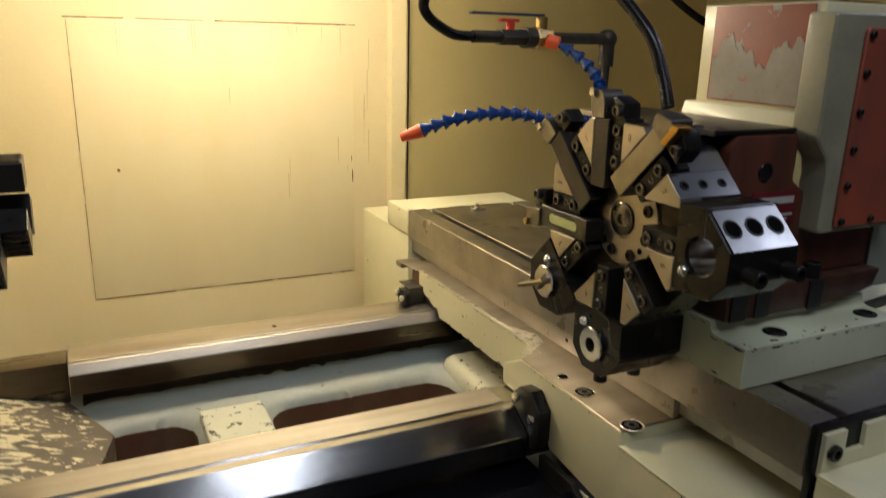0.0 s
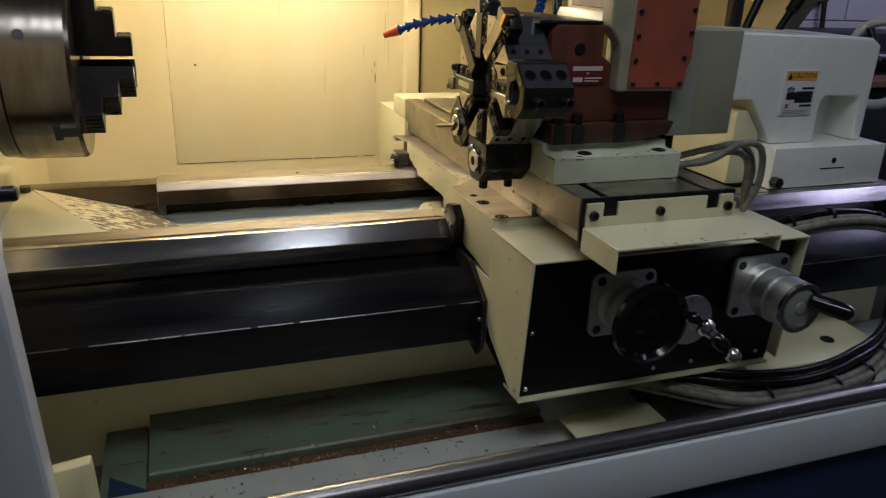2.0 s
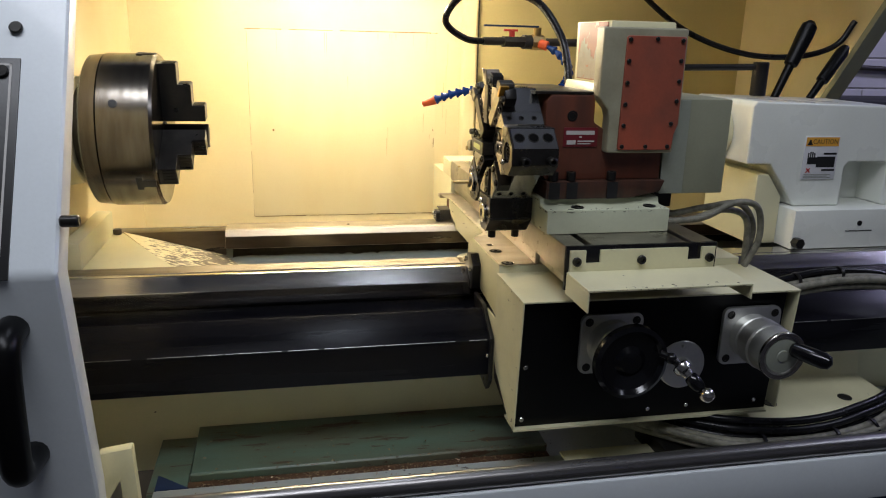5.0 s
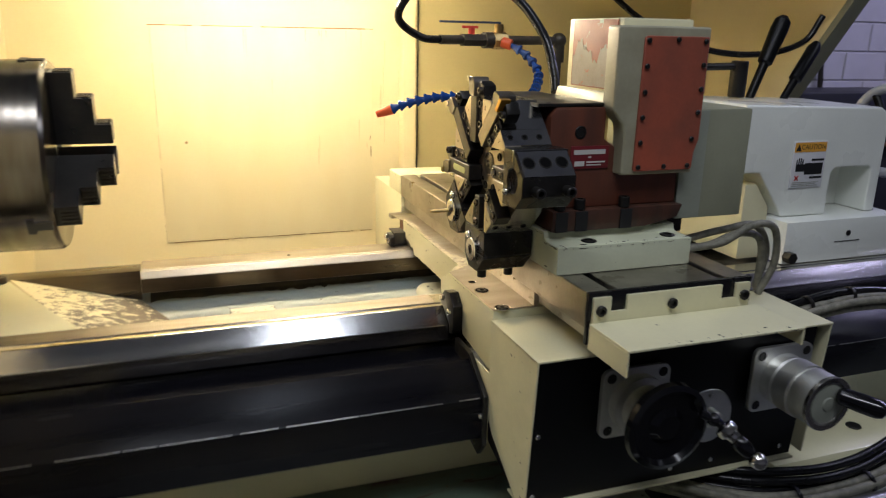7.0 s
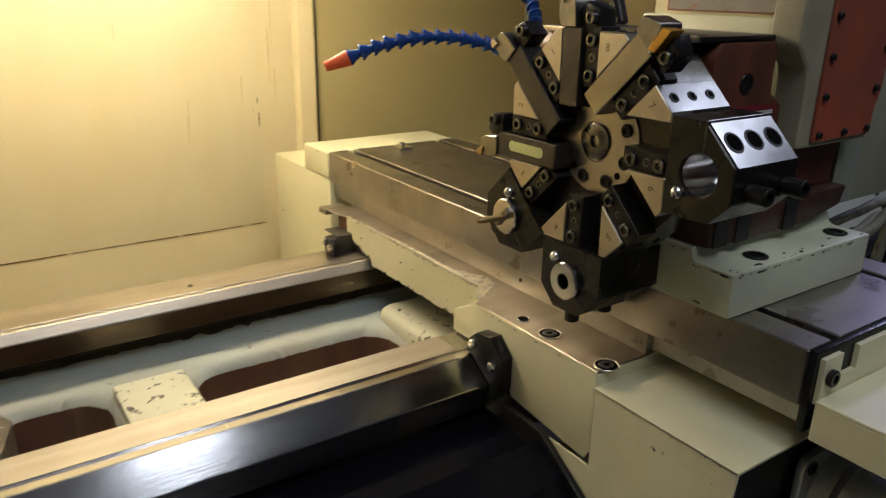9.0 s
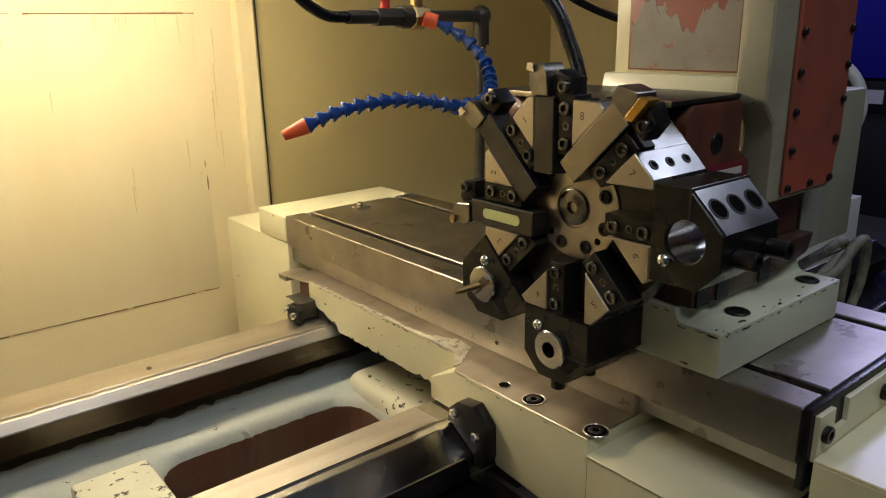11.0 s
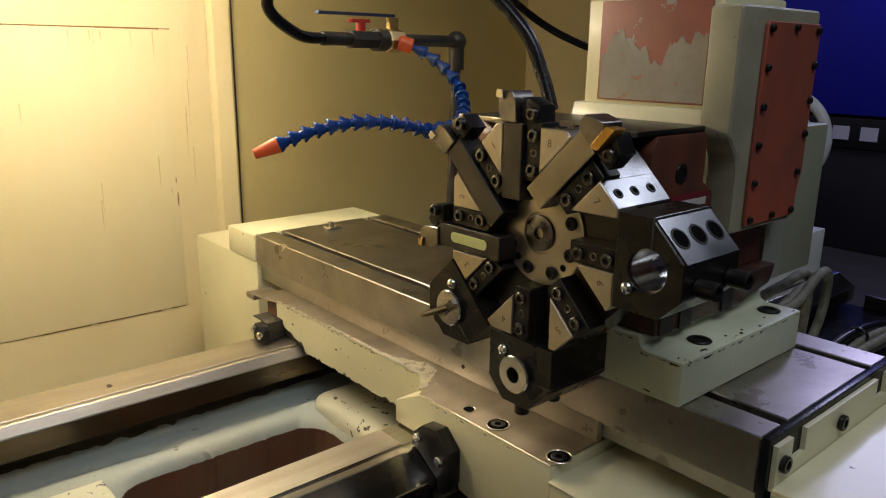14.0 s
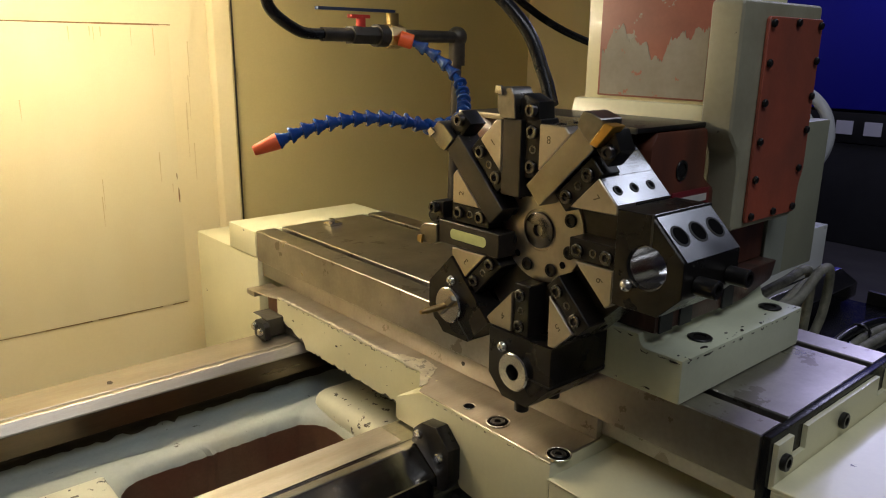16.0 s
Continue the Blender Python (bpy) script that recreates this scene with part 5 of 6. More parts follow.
def holder(k, label, bore, bush=None, drill=False, c2=0.029, dr=0.0):
    th = thing("tool_holder", label, "tool holder", (0, CY, CZ), group="bored holders on the turret")
    th.matrix_basis = axis @ station(k)
    y0, y1, r0, r1, c, rc, cyc = -0.0425, 0.0430, 0.1085, 0.1815 + dr, 0.021, 0.1465 + dr, -0.0025
    back = 0.036
    outline = [(y0, r0), (y0, r1 - c), (y0 + c, r1), (y1 - c2, r1), (y1, r1 - c2), (y1, r0)]
    bm = B()
    n = 48

    def edge_at(a):
        d = Vector((math.cos(a), math.sin(a)))
        best = 9
        for i in range(6):
            p, q = Vector(outline[i]), Vector(outline[(i + 1) % 6])
            e = q - p
            den = d.x * e.y - d.y * e.x
            if abs(den) > 1e-9:
                w = p - Vector((cyc, rc))
                t = (w.x * e.y - w.y * e.x) / den
                u = (w.x * d.y - w.y * d.x) / den
                if t > 0 and -1e-6 <= u <= 1 + 1e-6:
                    best = min(best, t)
        return Vector((cyc, rc)) + d * best
    xs = (XF - 0.0015, back)
    corner = sorted([2 * math.pi * i / n for i in range(n)] + [math.atan2(p[1] - rc, p[0] - cyc) % (2 * math.pi) for p in outline])
    rows = []
    for x in xs:
        rows.append([bm.verts.new((x, *edge_at(a))) for a in corner])
    for x in xs[::-1]:
        rows.append([bm.verts.new((x, cyc + bore * math.cos(a), rc + bore * math.sin(a))) for a in corner])
    k_ = len(corner)
    for j in range(4):
        a, b = rows[j], rows[(j + 1) % 4]
        for i in range(k_):
            bm.faces.new((a[i], a[(i + 1) % k_], b[(i + 1) % k_], b[i]))
    bmesh.ops.remove_doubles(bm, verts=bm.verts, dist=1e-6)
    part("body", soften(bm, 0.0007, 1, 35), HOLDERSTEEL, th, "blackened steel holder block", m=ID)
    if not bush:
        part("bore_wall", ring(B(), (XF + 0.002, cyc, rc), (back - 0.002, cyc, rc), bore - 0.0002, bore - 0.0010, 48, 0.0002), BRIGHT, th, "polished bore", m=ID)
    screws([(x, cyc - 0.010, r1) for x in (-0.030, 0.020)], (0, 0, 1), 0.0082, 0.020, BLACKOX, th, name="clamp_screw")
    bm = B()
    bmesh.ops.create_uvsphere(bm, u_segments=16, v_segments=10, radius=0.0062, matrix=pose(XF - 0.003, -0.021, 0.1245))
    part("ball_nozzle", bm, BRIGHT, th, "small bright coolant ball nozzle", m=ID)
    part("slit", box(B(), XF - 0.0019, back + 0.0003, cyc + (0.021 if bush else bore), y1 + 0.0003, rc + 0.0018, rc + 0.0040), LABELBLACK, th, m=ID)
    if bush:
        bm = ring(B(), (XF - 0.0016, cyc, rc), (XF - 0.0075, cyc, rc), 0.0205, bush, 44, 0.0014)
        ring(bm, (XF - 0.001, cyc, rc), (back - 0.002, cyc, rc), bore * 0.98, bush, 32)
        part("bushing", bm, BRIGHT, th, "bright steel bushing", m=ID)
    if drill:
        part("slot", box(B(), XF - 0.0115, XF - 0.0076, cyc - 0.0032, cyc + 0.0032, rc - 0.015, rc + 0.015), MIDSTEEL, th, m=ID)
        bm = spin(B(), (0.03, cyc, rc), (XF - 0.05, cyc, rc), [(0, 0.0036), (0.118, 0.0036), (0.120, 0.0026), (0.125, 0.0024), (0.1258, 0.0002)], 16)
        part("drill", bm, BRASS, th, "thin brass-coloured boring bar", m=ID)
    return th


hb = holder(2, "steel holder with a large empty bore on the turret", 0.0192, c2=0.034, dr=-0.005)
holder(4, "black holder with a bright bored bushing", 0.0180, bush=0.0086)
holder(5, "black holder with a bushing and thin boring bar", 0.0180, bush=0.0045, drill=True)
bm = B()
prism(bm, [(0.0092, 0.1767), (0.0098, 0.1773), (0.0438, 0.1433), (0.0432, 0.1427)], XF + 0.002, 0.034, "x")
cap = part("chamfer_plate", soften(bm, 0.0002, 1), CHAMFER, hb, "ground steel chamfer", m=ID)
for x in (-0.035, -0.008, 0.019):
    part("screw_hole", ring(B(), (x, 0.0262, 0.1597), (x, 0.0272, 0.1607), 0.0105, 0.0085, 24, 0.0003), BLACKOX, cap, m=ID)
    # black disc painted as the dark depth of the screw hole
    part("hole", cyl(B(), (x, 0.0262, 0.1597), (x, 0.0270, 0.1605), 0.0087), HOLESHADE, cap, m=ID)

# ---- chuck ----
CHY, CHZ = 0.33, 1.228
ck = thing("lathe_chuck", "three-jaw steel lathe chuck with black stepped jaws", "lathe chuck", (-0.8, CHY, CHZ))
o = pose(0.8, 0, 0)
bm = spin(B(), (-0.90, 0, 0), (-0.72, 0, 0), [(0, 0.10), (0.025, 0.105), (0.026, 0.158), (0.032, 0.168), (0.062, 0.171), (0.064, 0.169), (0.066, 0.173), (0.170, 0.174), (0.177, 0.169), (0.1775, 0.035), (0.14, 0.03)], 96)
part("body", bm, CHUCK_STEEL, ck, m=o)
for i in range(3):
    m = o @ pose(0, 0, 0, 5 + 120 * i, 0, 0)
    bm = B()
    prism(bm, [(-0.73, 0.025), (-0.73, 0.155), (-0.685, 0.155), (-0.685, 0.109), (-0.656, 0.109), (-0.656, 0.061), (-0.628, 0.061), (-0.628, 0.025)], -0.024, 0.024, "y")
    j = part("jaw", soften(bm, 0.001, 1), BLACKOX, ck, "black stepped chuck jaw", m=m)
    for x0, x1, r in ((-0.716, -0.687, 0.1552), (-0.683, -0.658, 0.1092), (-0.654, -0.630, 0.0612)):
        bm = B()
        for q in range(5):
            box(bm, x0, x1, -0.021 + 0.0092 * q, -0.0165 + 0.0092 * q, r, r + 0.002)
        part("serration", soften(bm, 0.0006, 1), BLACKOX, j, m=Matrix.Identity(4))
    # black block and disc stand for the shade in slot and key hole
    bm = B()
    prism(bm, [(-0.7275, -0.010), (-0.755, -0.010), (-0.755, -0.018), (-0.768, -0.018), (-0.768, 0.018), (-0.755, 0.018), (-0.755, 0.010), (-0.7275, 0.010)], 0.150, 0.1752, "z")
    part("jaw_slot", bm, LABELBLACK, ck, m=m)
    part("key_hole", cyl(B(), (-0.80, 0, 0.1730), (-0.80, 0, 0.1748), 0.009, seg=20), LABELBLACK, ck, m=o @ pose(0, 0, 0, 65 + 120 * i, 0, 0))
part("nose", spin(B(), (-0.96, 0, 0), (-0.90, 0, 0), [(0, 0.13), (0.058, 0.12)], 48), CREAM, ck, m=o)

# ---- tailstock ----
ts = thing("tailstock", "white cast tailstock with caution label and hand wheel", "tailstock", (0.98, 0.3, 0.94))
o = pose(-0.98, -0.3, -0.94)
bm = B()
prism(bm, [(0.835, 0.9415), (0.835, 1.045), (1.20, 1.045), (1.20, 0.9415)], 0.135, 0.55, "y")
part("sole", soften(bm, 0.003), TAILPAINT, ts, "white tailstock base", m=o)
bm = B()
box_ = [(0.708, 1.306), (0.718, 1.318), (1.13, 1.308), (1.16, 1.29), (1.16, 1.0455), (1.128, 1.0455), (1.128, 1.155), (1.118, 1.163), (1.011, 1.163), (0.998, 1.15), (0.998, 1.0455), (0.862, 1.0455), (0.778, 1.158), (0.708, 1.158)]
prism(bm, box_, 0.185, 0.47, "y")
part("body", soften(bm, 0.018, 4), TAILPAINT, ts, m=o)
part("inner", slab(0.99, 1.14, 0.28, 0.46, 1.0455, 1.165, 0.002), TAILPAINT, ts, m=o)
bm = B()
prism(bm, [(0.755, 0.9415), (0.755, 1.13), (0.79, 1.13), (0.834, 1.07), (0.834, 0.9415)], 0.20, 0.44, "y")
part("nose_foot", soften(bm, 0.008), CREAM, ts, m=o)
bm = B()
ring(bm, (0.690, 0.33, 1.228), (0.7078, 0.33, 1.228), 0.074, 0.046, 48, 0.004)
part("quill_collar", bm, CREAM, ts, "cream painted quill boss", m=o)
bm = B()
ring(bm, (0.655, 0.33, 1.228), (0.71, 0.33, 1.228), 0.045, 0.022, 40, 0.002)
part("quill", bm, CHUCK_STEEL, ts, "dark steel tailstock quill", m=o)
lb = part("caution_label", slab(0.868, 0.968, 0.1815, 0.1845, 1.118, 1.230, 0.0008), LABELWHITE, ts, "caution label with orange header", m=o)
part("header", box(B(), 0.870, 0.966, 0.1808, 0.1813, 1.205, 1.228), LABELORANGE, lb, m=Matrix.Identity(4))
cu = bpy.data.curves.new("caution", "FONT")
cu.body, cu.size, cu.align_x, cu.align_y = "CAUTION", 0.0165, "CENTER", "CENTER"
tx = new("caution_text", cu)
dg = bpy.context.evaluated_depsgraph_get()
me = bpy.data.meshes.new_from_object(tx.evaluated_get(dg))
bpy.data.objects.remove(tx)
me.materials.append(LABELBLACK)
tx = new("caution_text", me)
tx.parent, tx.matrix_basis = lb, pose(0.926, 0.1803, 1.2165, 90, 0, 0)
bm = B()
prism(bm, [(0.873, 1.208), (0.889, 1.208), (0.881, 1.224)], 0.1801, 0.1806, "y")
box(bm, 0.908, 0.962, 0.1808, 0.1813, 1.150, 1.178)
box(bm, 0.926, 0.964, 0.1808, 0.1813, 1.183, 1.188)
box(bm, 0.926, 0.964, 0.1808, 0.1813, 1.140, 1.145)
box(bm, 0.880, 0.908, 0.1808, 0.1813, 1.158, 1.176)
for i in range(4):
    box(bm, 0.880 + 0.006 * i, 0.8835 + 0.006 * i, 0.1808, 0.1813, 1.176, 1.192 - 0.003 * abs(i - 1.5))
part("pictogram", bm, LABELBLACK, lb, m=Matrix.Identity(4))
bm = B()
for s in (45, -45):
    box(bm, -0.008, 0.008, -0.0003, 0.0003, -0.0015, 0.0015, pose(0.886, 0.1808, 1.142, 0, s, 0))
part("cross", bm, REDPLASTIC, lb, m=Matrix.Identity(4))
bm = B()
for i in range(3):
    box(bm, 0.875, 0.955 - 0.01 * (i % 2), 0.1808, 0.1813, 1.122 + 0.004 * i, 1.1235 + 0.004 * i)
part("small_print", bm, STEELGREY, lb, m=Matrix.Identity(4))
bm = B()
cyl(bm, (1.03, 0.135, 1.008), (1.03, 0.133, 1.008), 0.007, seg=14)
box(bm, 0.99, 1.07, 0.1335, 0.1348, 0.987, 0.989)
part("plug", bm, BLACKOX, ts, m=o)
part("clamp_bolt", cyl(B(), (0.845, 0.1345, 0.962), (0.845, 0.112, 0.962), 0.014, seg=6), BLACKOX, ts, m=o)
# clamping levers
bm = cyl(B(), (0.83, 0.36, 1.32), (0.83, 0.36, 1.41), 0.021, ch=0.002)
part("lever_post", bm, BLACKOX, ts, m=o)
part("lever_bar", cyl(B(), (0.83, 0.36, 1.397), (0.60, 0.36, 1.392), 0.009), BLACKOX, ts, m=o)
bm = spin(B(), (0.925, 0.42, 1.31), (1.03, 0.445, 1.525), [(0, 0.011), (0.10, 0.012), (0.105, 0.019), (0.20, 0.023), (0.225, 0.021), (0.238, 0.010)], 24)
part("lever", bm, BLACKPAINT, ts, "black plastic clamping lever", m=o)
bm = spin(B(), (1.04, 0.42, 1.31), (1.16, 0.45, 1.46), [(0, 0.010), (0.06, 0.011), (0.065, 0.017), (0.17, 0.018), (0.19, 0.010)], 24)
part("lever", bm, BLACKPAINT, ts, m=o)
bm = B()
ring(bm, (1.16, 0.33, 1.228), (1.22, 0.33, 1.228), 0.05, 0.02, 32, 0.006)
cyl(bm, (1.16, 0.33, 1.228), (1.33, 0.33, 1.228), 0.02)
part("screw_boss", bm, CHUCK_STEEL, ts, m=o)
bm = B()
n = 48
rows = []
for i in range(n):
    a = 2 * math.pi * i / n
    rows.append([bm.verts.new((1.33 + 0.014 * math.cos(b), 0.33 + (0.115 + 0.014 * math.sin(b)) * math.cos(a), 1.228 + (0.115 + 0.014 * math.sin(b)) * math.sin(a))) for b in [2 * math.pi * j / 12 for j in range(12)]])
for i in range(n):
    for j in range(12):
        bm.faces.new((rows[i][j], rows[(i + 1) % n][j], rows[(i + 1) % n][(j + 1) % 12], rows[i][(j + 1) % 12]))
wl = part("hand_wheel", bm, WHEELGREY, ts, "white rimmed tailstock hand wheel", m=o)
bm = B()
for i in range(3):
    a = radians(60 + 120 * i)
    sweep(bm, [(1.32, 0.33, 1.228), (1.332, 0.33 + 0.06 * math.cos(a), 1.228 + 0.06 * math.sin(a)), (1.33, 0.33 + 0.11 * math.cos(a), 1.228 + 0.11 * math.sin(a))], 0.011, n=4)
cyl(bm, (1.305, 0.33, 1.228), (1.35, 0.33, 1.228), 0.03, ch=0.004)
part("spoke", bm, BLACKPAINT, wl, m=Matrix.Identity(4))


# ---- coolant plumbing ----
cp = thing("coolant_pipe", "oily coolant pipe with ball valve and red lever", "coolant pipe", (0.3, 0.53, 1.447))
o = pose(-0.3, -0.53, -1.447)
bm = cyl(B(), (0.08, 0.50, 1.447), (0.428, 0.57, 1.449), 0.011)
cyl(bm, (0.14, 0.512, 1.447), (0.20, 0.524, 1.447), 0.016, seg=6)
cyl(bm, (0.20, 0.524, 1.447), (0.225, 0.529, 1.447), 0.019)
part("pipe", bm, PIPE, cp, m=o)
bm = B()
bmesh.ops.create_uvsphere(bm, u_segments=20, v_segments=12, radius=0.02, matrix=pose(0.428, 0.57, 1.449))
cyl(bm, (0.428, 0.57, 1.449), (0.428, 0.57, 1.395), 0.016)
part("elbow", bm, PIPE, cp, m=o)
part("drop_pipe", cyl(B(), (0.428, 0.57, 1.40), (0.42, 0.57, 1.05), 0.010), PIPE, cp, m=o)
bm = cyl(B(), (0.222, 0.527, 1.447), (0.262, 0.535, 1.447), 0.021, seg=8, ch=0.003)
cyl(bm, (0.242, 0.53, 1.447), (0.242, 0.53, 1.485), 0.011)
part("valve", bm, BRASS, cp, "brass ball valve", m=o)
bm = B()
box(bm, 0.09, 0.245, 0.525, 0.537, 1.486, 1.491, pose(0, 0, 0))
part("valve_lever", soften(bm, 0.001), BLUEPAINT, cp, "long dark blue valve handle", m=o)
bm = B()
cyl(bm, (0.165, 0.515, 1.46), (0.165, 0.515, 1.477), 0.008)
box(bm, 0.142, 0.180, 0.508, 0.522, 1.474, 1.480)
part("red_lever", soften(bm, 0.0015), REDPLASTIC, cp, "small red valve lever", m=o)


def chain(name, pts, label, nozzle=None, links=16, r=0.0095):
    """Snap-together coolant hose: a row of socketed links along a smooth line."""
    th = thing(name, label, "coolant hose", pts[0], group="segmented coolant hoses")
    off = Matrix.Translation(-Vector(pts[0]))
    p = curve_points(pts, 40)
    d = [0.0]
    for a, b in zip(p, p[1:]):
        d.append(d[-1] + (b - a).length)
    total = d[-1]

    def at(s):
        s = min(max(s, 0), total)
        for i in range(len(d) - 1):
            if d[i + 1] >= s:
                return p[i].lerp(p[i + 1], (s - d[i]) / max(d[i + 1] - d[i], 1e-9))
        return p[-1]
    link = B()
    h = total / links
    spin(link, (0, 0, 0), (0, 0, 1), [(0, r * 0.58), (h * 0.08, r * 0.66), (h * 0.30, r * 0.62), (h * 0.40, r * 0.78), (h * 0.62, r * 0.86), (h * 0.97, r * 1.30), (h * 1.10, r * 1.24), (h * 1.11, r * 0.7)], 18)
    first = None
    for i in range(links):
        a, b = at(i * h), at((i + 1) * h)
        m = off @ Matrix.Translation(a) @ (b - a).to_track_quat("Z", "Y").to_matrix().to_4x4()
        if first is None:
            first = part("link", link, BLUE, th, m=m)
        else:
            share("link", first, m, th)
    if nozzle:
        a, b = Vector(pts[-1]), Vector(nozzle)
        L = (b - a).length
        part("nozzle", spin(B(), a - (b - a) * 0.1, b, [(0, r * 1.0), (L * 0.12, r * 1.25), (L * 0.25, r * 1.2), (L * 1.0, r * 0.8), (L * 1.1, r * 0.72)], 20), NOZZLE, th, "orange plastic nozzle", m=off)
    return th


chain("coolant_hose", [(0.135, 0.30, 1.315), (0.085, 0.32, 1.327), (0.03, 0.345, 1.328), (-0.03, 0.368, 1.315), (-0.067, 0.383, 1.300)],
      "blue segmented coolant hose with orange nozzle", (-0.100, 0.395, 1.287), 12)
chain("coolant_hose", [(0.262, 0.50, 1.437), (0.29, 0.47, 1.415), (0.30, 0.42, 1.375), (0.26, 0.36, 1.335), (0.20, 0.31, 1.318), (0.135, 0.30, 1.315)],
      "blue segmented coolant hose hanging from the brass valve", None, 14)
part("collar", cyl(B(), (0.245, 0.515, 1.444), (0.264, 0.50, 1.437), 0.013, ch=0.002), NOZZLE, cp, m=o)

hs = thing("rubber_hose", "glossy black rubber hose looping over the bed", "hose", (0.08, 0.5, 1.447))
part("hose", sweep(B(), [(0.10, 0.504, 1.447), (0.03, 0.49, 1.452), (-0.03, 0.47, 1.495), (0.0, 0.42, 1.555), (0.07, 0.35, 1.568), (0.14, 0.245, 1.54), (0.172, 0.155, 1.465), (0.180, 0.118, 1.40), (0.178, 0.098, 1.357)], 0.009, n=12), RUBBER, hs, m=pose(-0.08, -0.5, -1.447))
cb2 = thing("power_cable", "black cable sagging over the tailstock", "cable", (0.6, 0.6, 1.6))
part("cable", sweep(B(), [(0.55, 0.75, 1.70), (0.62, 0.70, 1.60), (0.74, 0.62, 1.49), (0.90, 0.56, 1.43), (1.06, 0.53, 1.425), (1.17, 0.51, 1.46), (1.215, 0.50, 1.53)], 0.0085, n=12), RUBBER, cb2, m=pose(-0.6, -0.6, -1.6))

# braided hoses from the turret to the slide
br1 = thing("braided_hose", "grey braided cable sheaths beside the turret", "cable", (0.36, 0.0, 1.10))
for i, pts in enumerate(([(0.30, -0.06, 1.15), (0.33, -0.10, 1.105), (0.42, -0.12, 1.12), (0.50, -0.12, 1.125), (0.545, -0.11, 1.07), (0.54, -0.10, 0.99)],
                         [(0.34, -0.12, 1.092), (0.40, -0.15, 1.105), (0.47, -0.15, 1.135), (0.53, -0.14, 1.12), (0.55, -0.13, 1.05), (0.53, -0.12, 0.985)],
                         [(0.30, -0.10, 1.15), (0.32, -0.13, 1.10), (0.38, -0.14, 1.10), (0.45, -0.14, 1.118), (0.52, -0.12, 1.09), (0.535, -0.11, 0.99)])):
    part("sheath", sweep(B(), pts, 0.0068, n=10), BRAID, br1, m=pose(-0.36, 0, -1.10))
part("gland", soften(box(B(), 0.29, 0.35, -0.10, 0.0, 1.118, 1.154), 0.004), BLACKOX, br1, m=pose(-0.36, 0, -1.10))
loop = thing("cable_loop", "bundled grey hoses with black ties in the pan", "cable", (0.6, -0.3, 0.6))
low_pts = [(0.20, -0.13, 0.655), (0.29, -0.21, 0.655), (0.37, -0.285, 0.657), (0.46, -0.325, 0.655), (0.62, -0.335, 0.658), (0.76, -0.315, 0.668), (0.86, -0.270, 0.690), (0.93, -0.215, 0.740), (0.972, -0.175, 0.82), (0.965, -0.150, 0.895), (0.90, -0.132, 0.925), (0.78, -0.124, 0.930), (0.66, -0.118, 0.915), (0.57, -0.110, 0.892)]
for dy, dz in ((0, 0), (0.019, 0.002), (0.009, 0.017), (-0.008, 0.016), (0.026, 0.018)):
    part("sheath", sweep(B(), [(x, y + dy, z + dz) for x, y, z in low_pts], 0.0082, n=10), BRAID if dy < 0.02 else RUBBER, loop, m=pose(-0.6, 0.3, -0.6))
top_pts = [(0.24, -0.14, 0.685), (0.40, -0.27, 0.690), (0.52, -0.31, 0.690), (0.62, -0.315, 0.692), (0.72, -0.30, 0.700), (0.84, -0.262, 0.715), (0.94, -0.20, 0.775), (0.985, -0.155, 0.86), (0.96, -0.13, 0.912), (0.88, -0.118, 0.938), (0.76, -0.112, 0.945), (0.66, -0.108, 0.930), (0.57, -0.10, 0.905)]
for dy, dz in ((0, 0), (0.010, 0.014)):
    part("hose", sweep(B(), [(x, y + dy, z + dz) for x, y, z in top_pts], 0.0085, n=10), RUBBER, loop, m=pose(-0.6, 0.3, -0.6))
tie_line = curve_points(low_pts, 10)
for i in (32, 42, 49, 56, 64):
    p, q = tie_line[i], (tie_line[i + 1] - tie_line[i - 1]).normalized() * 0.004
    p = p + Vector((0, 0.009, 0.009))
    part("tie", ring(B(), p - q, p + q, 0.026, 0.0225, 20), RUBBER, loop, m=pose(-0.6, 0.3, -0.6))
tie_line = curve_points(top_pts, 10)
for i in (62, 74, 86, 98, 108):
    p, q = tie_line[i], (tie_line[i + 1] - tie_line[i - 1]).normalized() * 0.004
    p = p + Vector((0, 0.005, 0.007))
    part("tie", ring(B(), p - q, p + q, 0.019, 0.0165, 20), BLACKOX, loop, m=pose(-0.6, 0.3, -0.6))
ft = thing("bed_foot", "cream cast bracket with bolt holes in the pan", "bracket", (0.7, -0.1, 0.57))
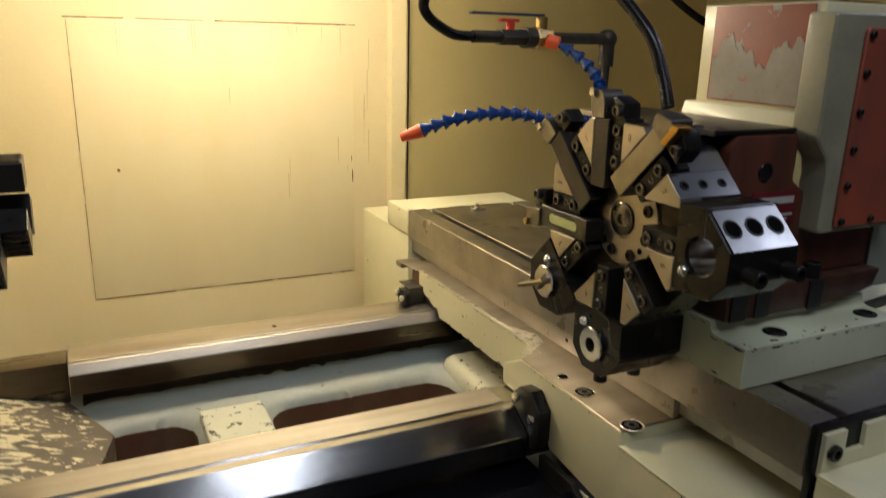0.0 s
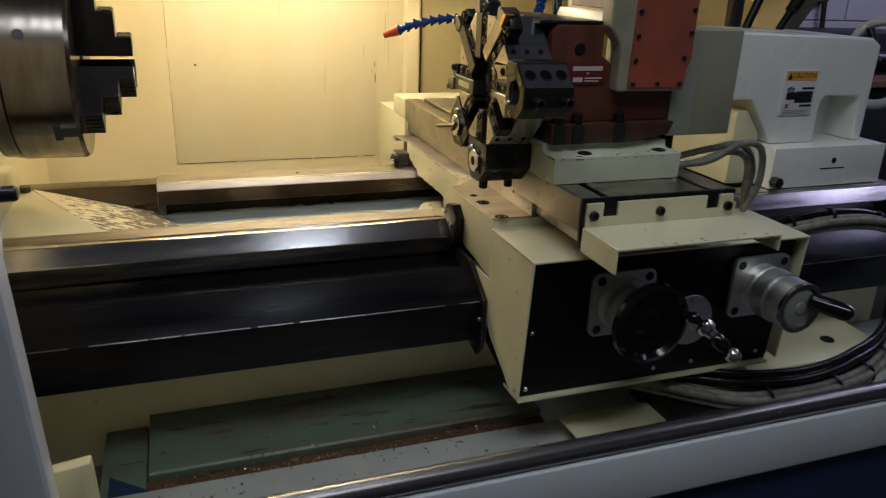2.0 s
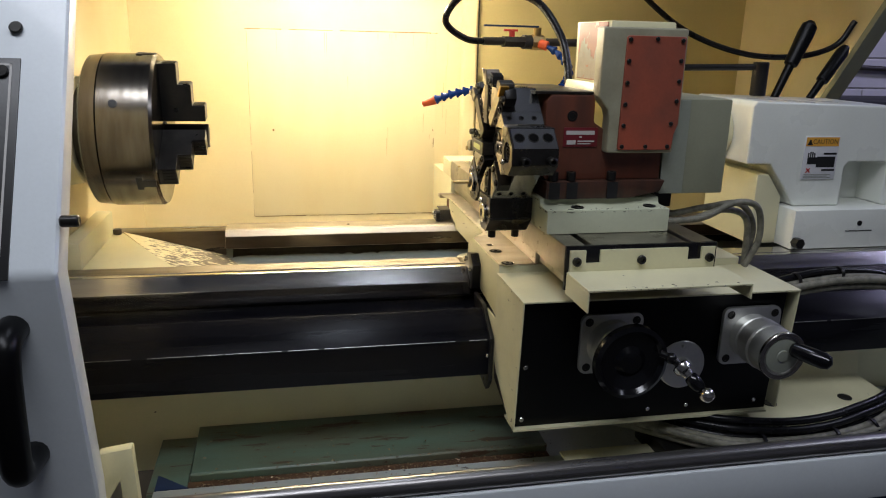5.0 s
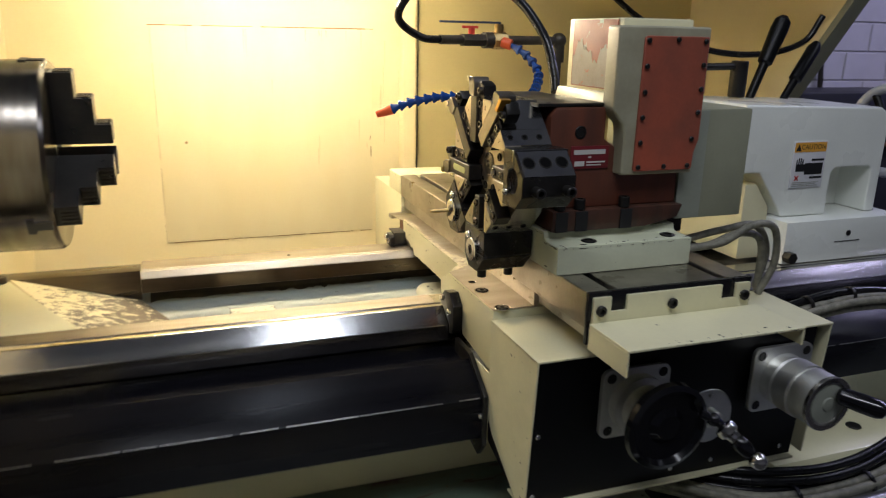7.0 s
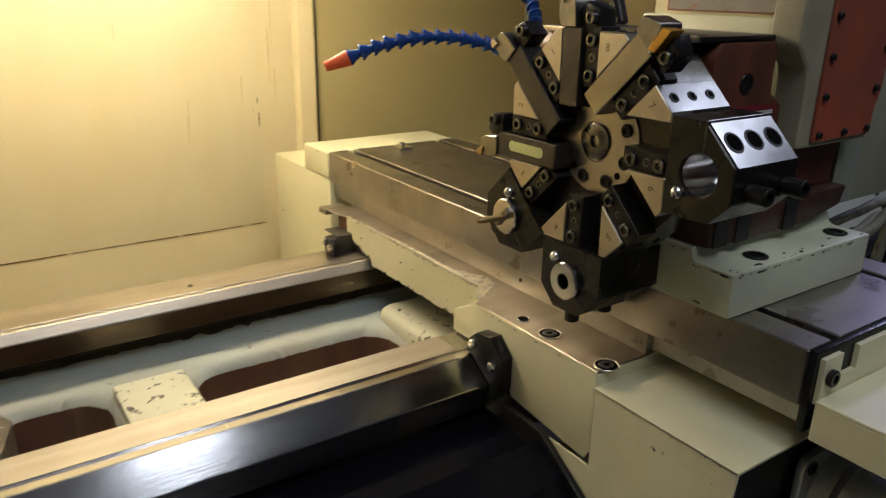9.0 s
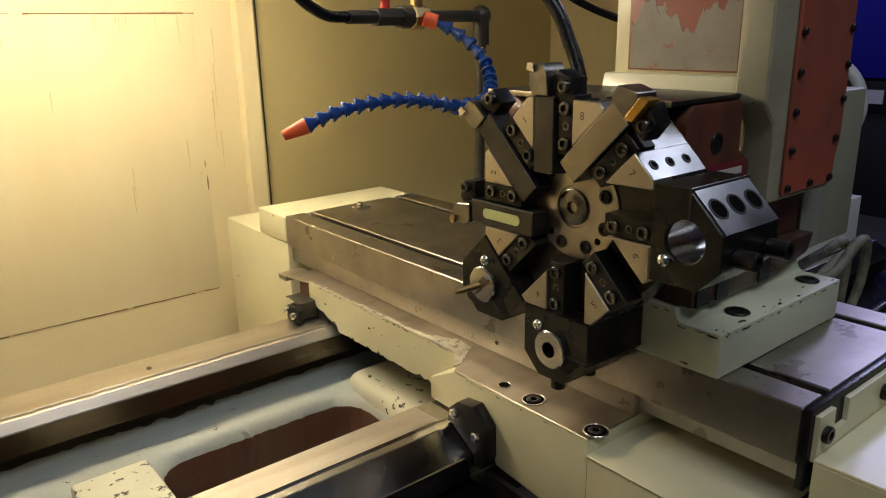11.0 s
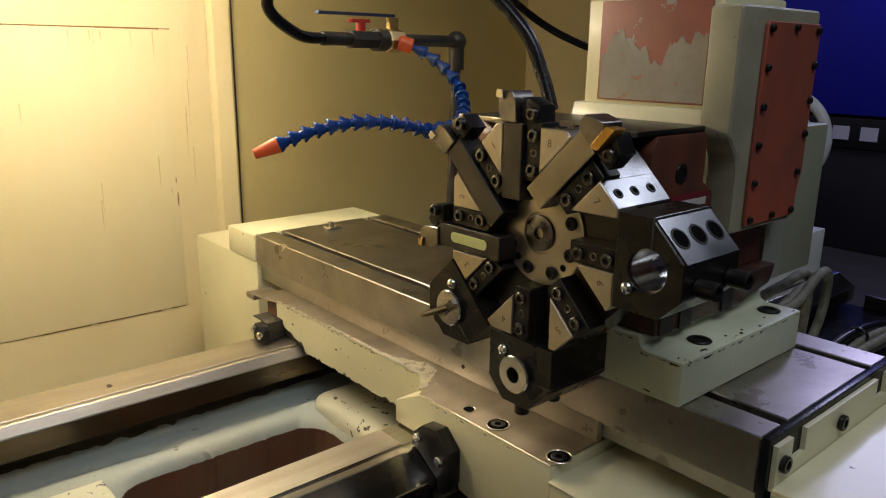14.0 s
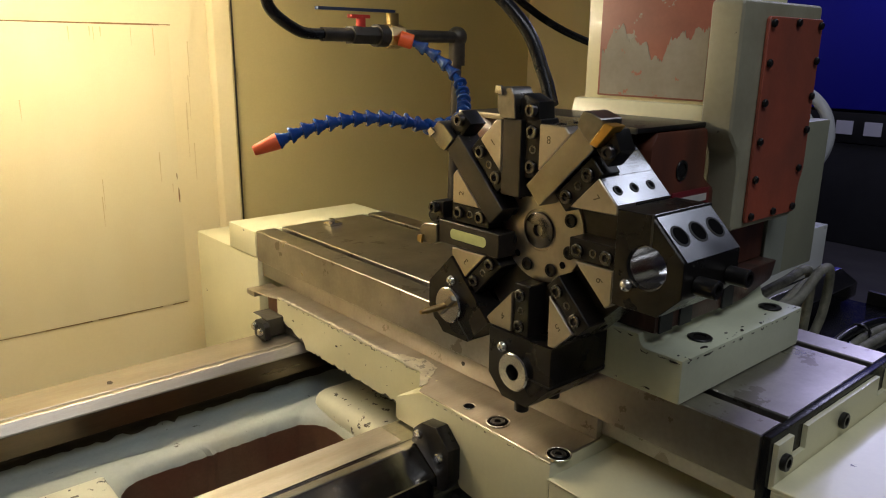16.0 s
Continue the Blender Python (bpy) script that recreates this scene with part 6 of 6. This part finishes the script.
bm = B()
prism(bm, [(0.054, 0.57), (0.054, 0.78), (-0.01, 0.78), (-0.03, 0.655), (-0.20, 0.645), (-0.205, 0.57)], 0.56, 0.96, "x")
part("casting", soften(bm, 0.006), CREAM, ft, m=pose(-0.7, 0.1, -0.57))
# bolt holes: raised discs in black, for the shade inside
screws([(x, -0.13, 0.649) for x in (0.64, 0.84)], (0, 0, 1), 0.016, 0.003, LABELBLACK, ft, pose(-0.7, 0.1, -0.57), "bolt_hole", False)

# ---- background of the shop ----
mc = thing("blue_machine", "big blue machine with a black nameplate strip", "machine", (6.2, 1.9, 0))
o = pose(-6.2, -1.9, 0)
part("panel", slab(5.4, 7.8, 0.6, 2.8, 1.02, 3.5, 0.01), BANNER, mc, m=o)
stp = part("strip", slab(5.375, 5.395, 0.6, 2.8, 0.78, 1.0, 0.003), LABELBLACK, mc, "black strip with white lettering shapes", m=o)
for i in range(8):
    part("letter_bar", box(B(), 5.366, 5.374, 0.70 + 0.2 * i, 0.82 + 0.2 * i, 0.84, 0.94), LABELWHITE, stp, m=Matrix.Identity(4))
part("base", slab(5.4, 7.8, 0.6, 2.8, 0.0, 0.77, 0.01), DARKCLUTTER, mc, m=o)
pp = thing("wall_pipe", "black conduit along the block wall", "pipe", (2.6, 2.9, 1.3))
part("conduit", sweep(B(), [(2.2, 2.95, 1.36), (3.6, 2.95, 1.33), (3.75, 2.95, 1.28), (3.78, 2.95, 0.6)], 0.018, n=6), PIPE, pp, m=pose(-2.6, -2.9, -1.3))

bench = thing("workbench", "dark cluttered bench with a worn wooden top", "workbench", (3.4, 2.5, 0))
o = pose(-3.4, -2.5, 0)
part("cabinet", slab(2.3, 4.8, 2.2, 2.95, 0.0, 0.86, 0.01), DARKCLUTTER, bench, m=o)
part("top", slab(2.25, 4.85, 2.15, 2.97, 0.8605, 0.90, 0.006), WOOD, bench, "worn wooden bench top", m=o)
part("tool_chest", slab(2.9, 4.2, 2.4, 2.9, 0.9005, 1.16, 0.01), DARKCLUTTER, bench, m=o)
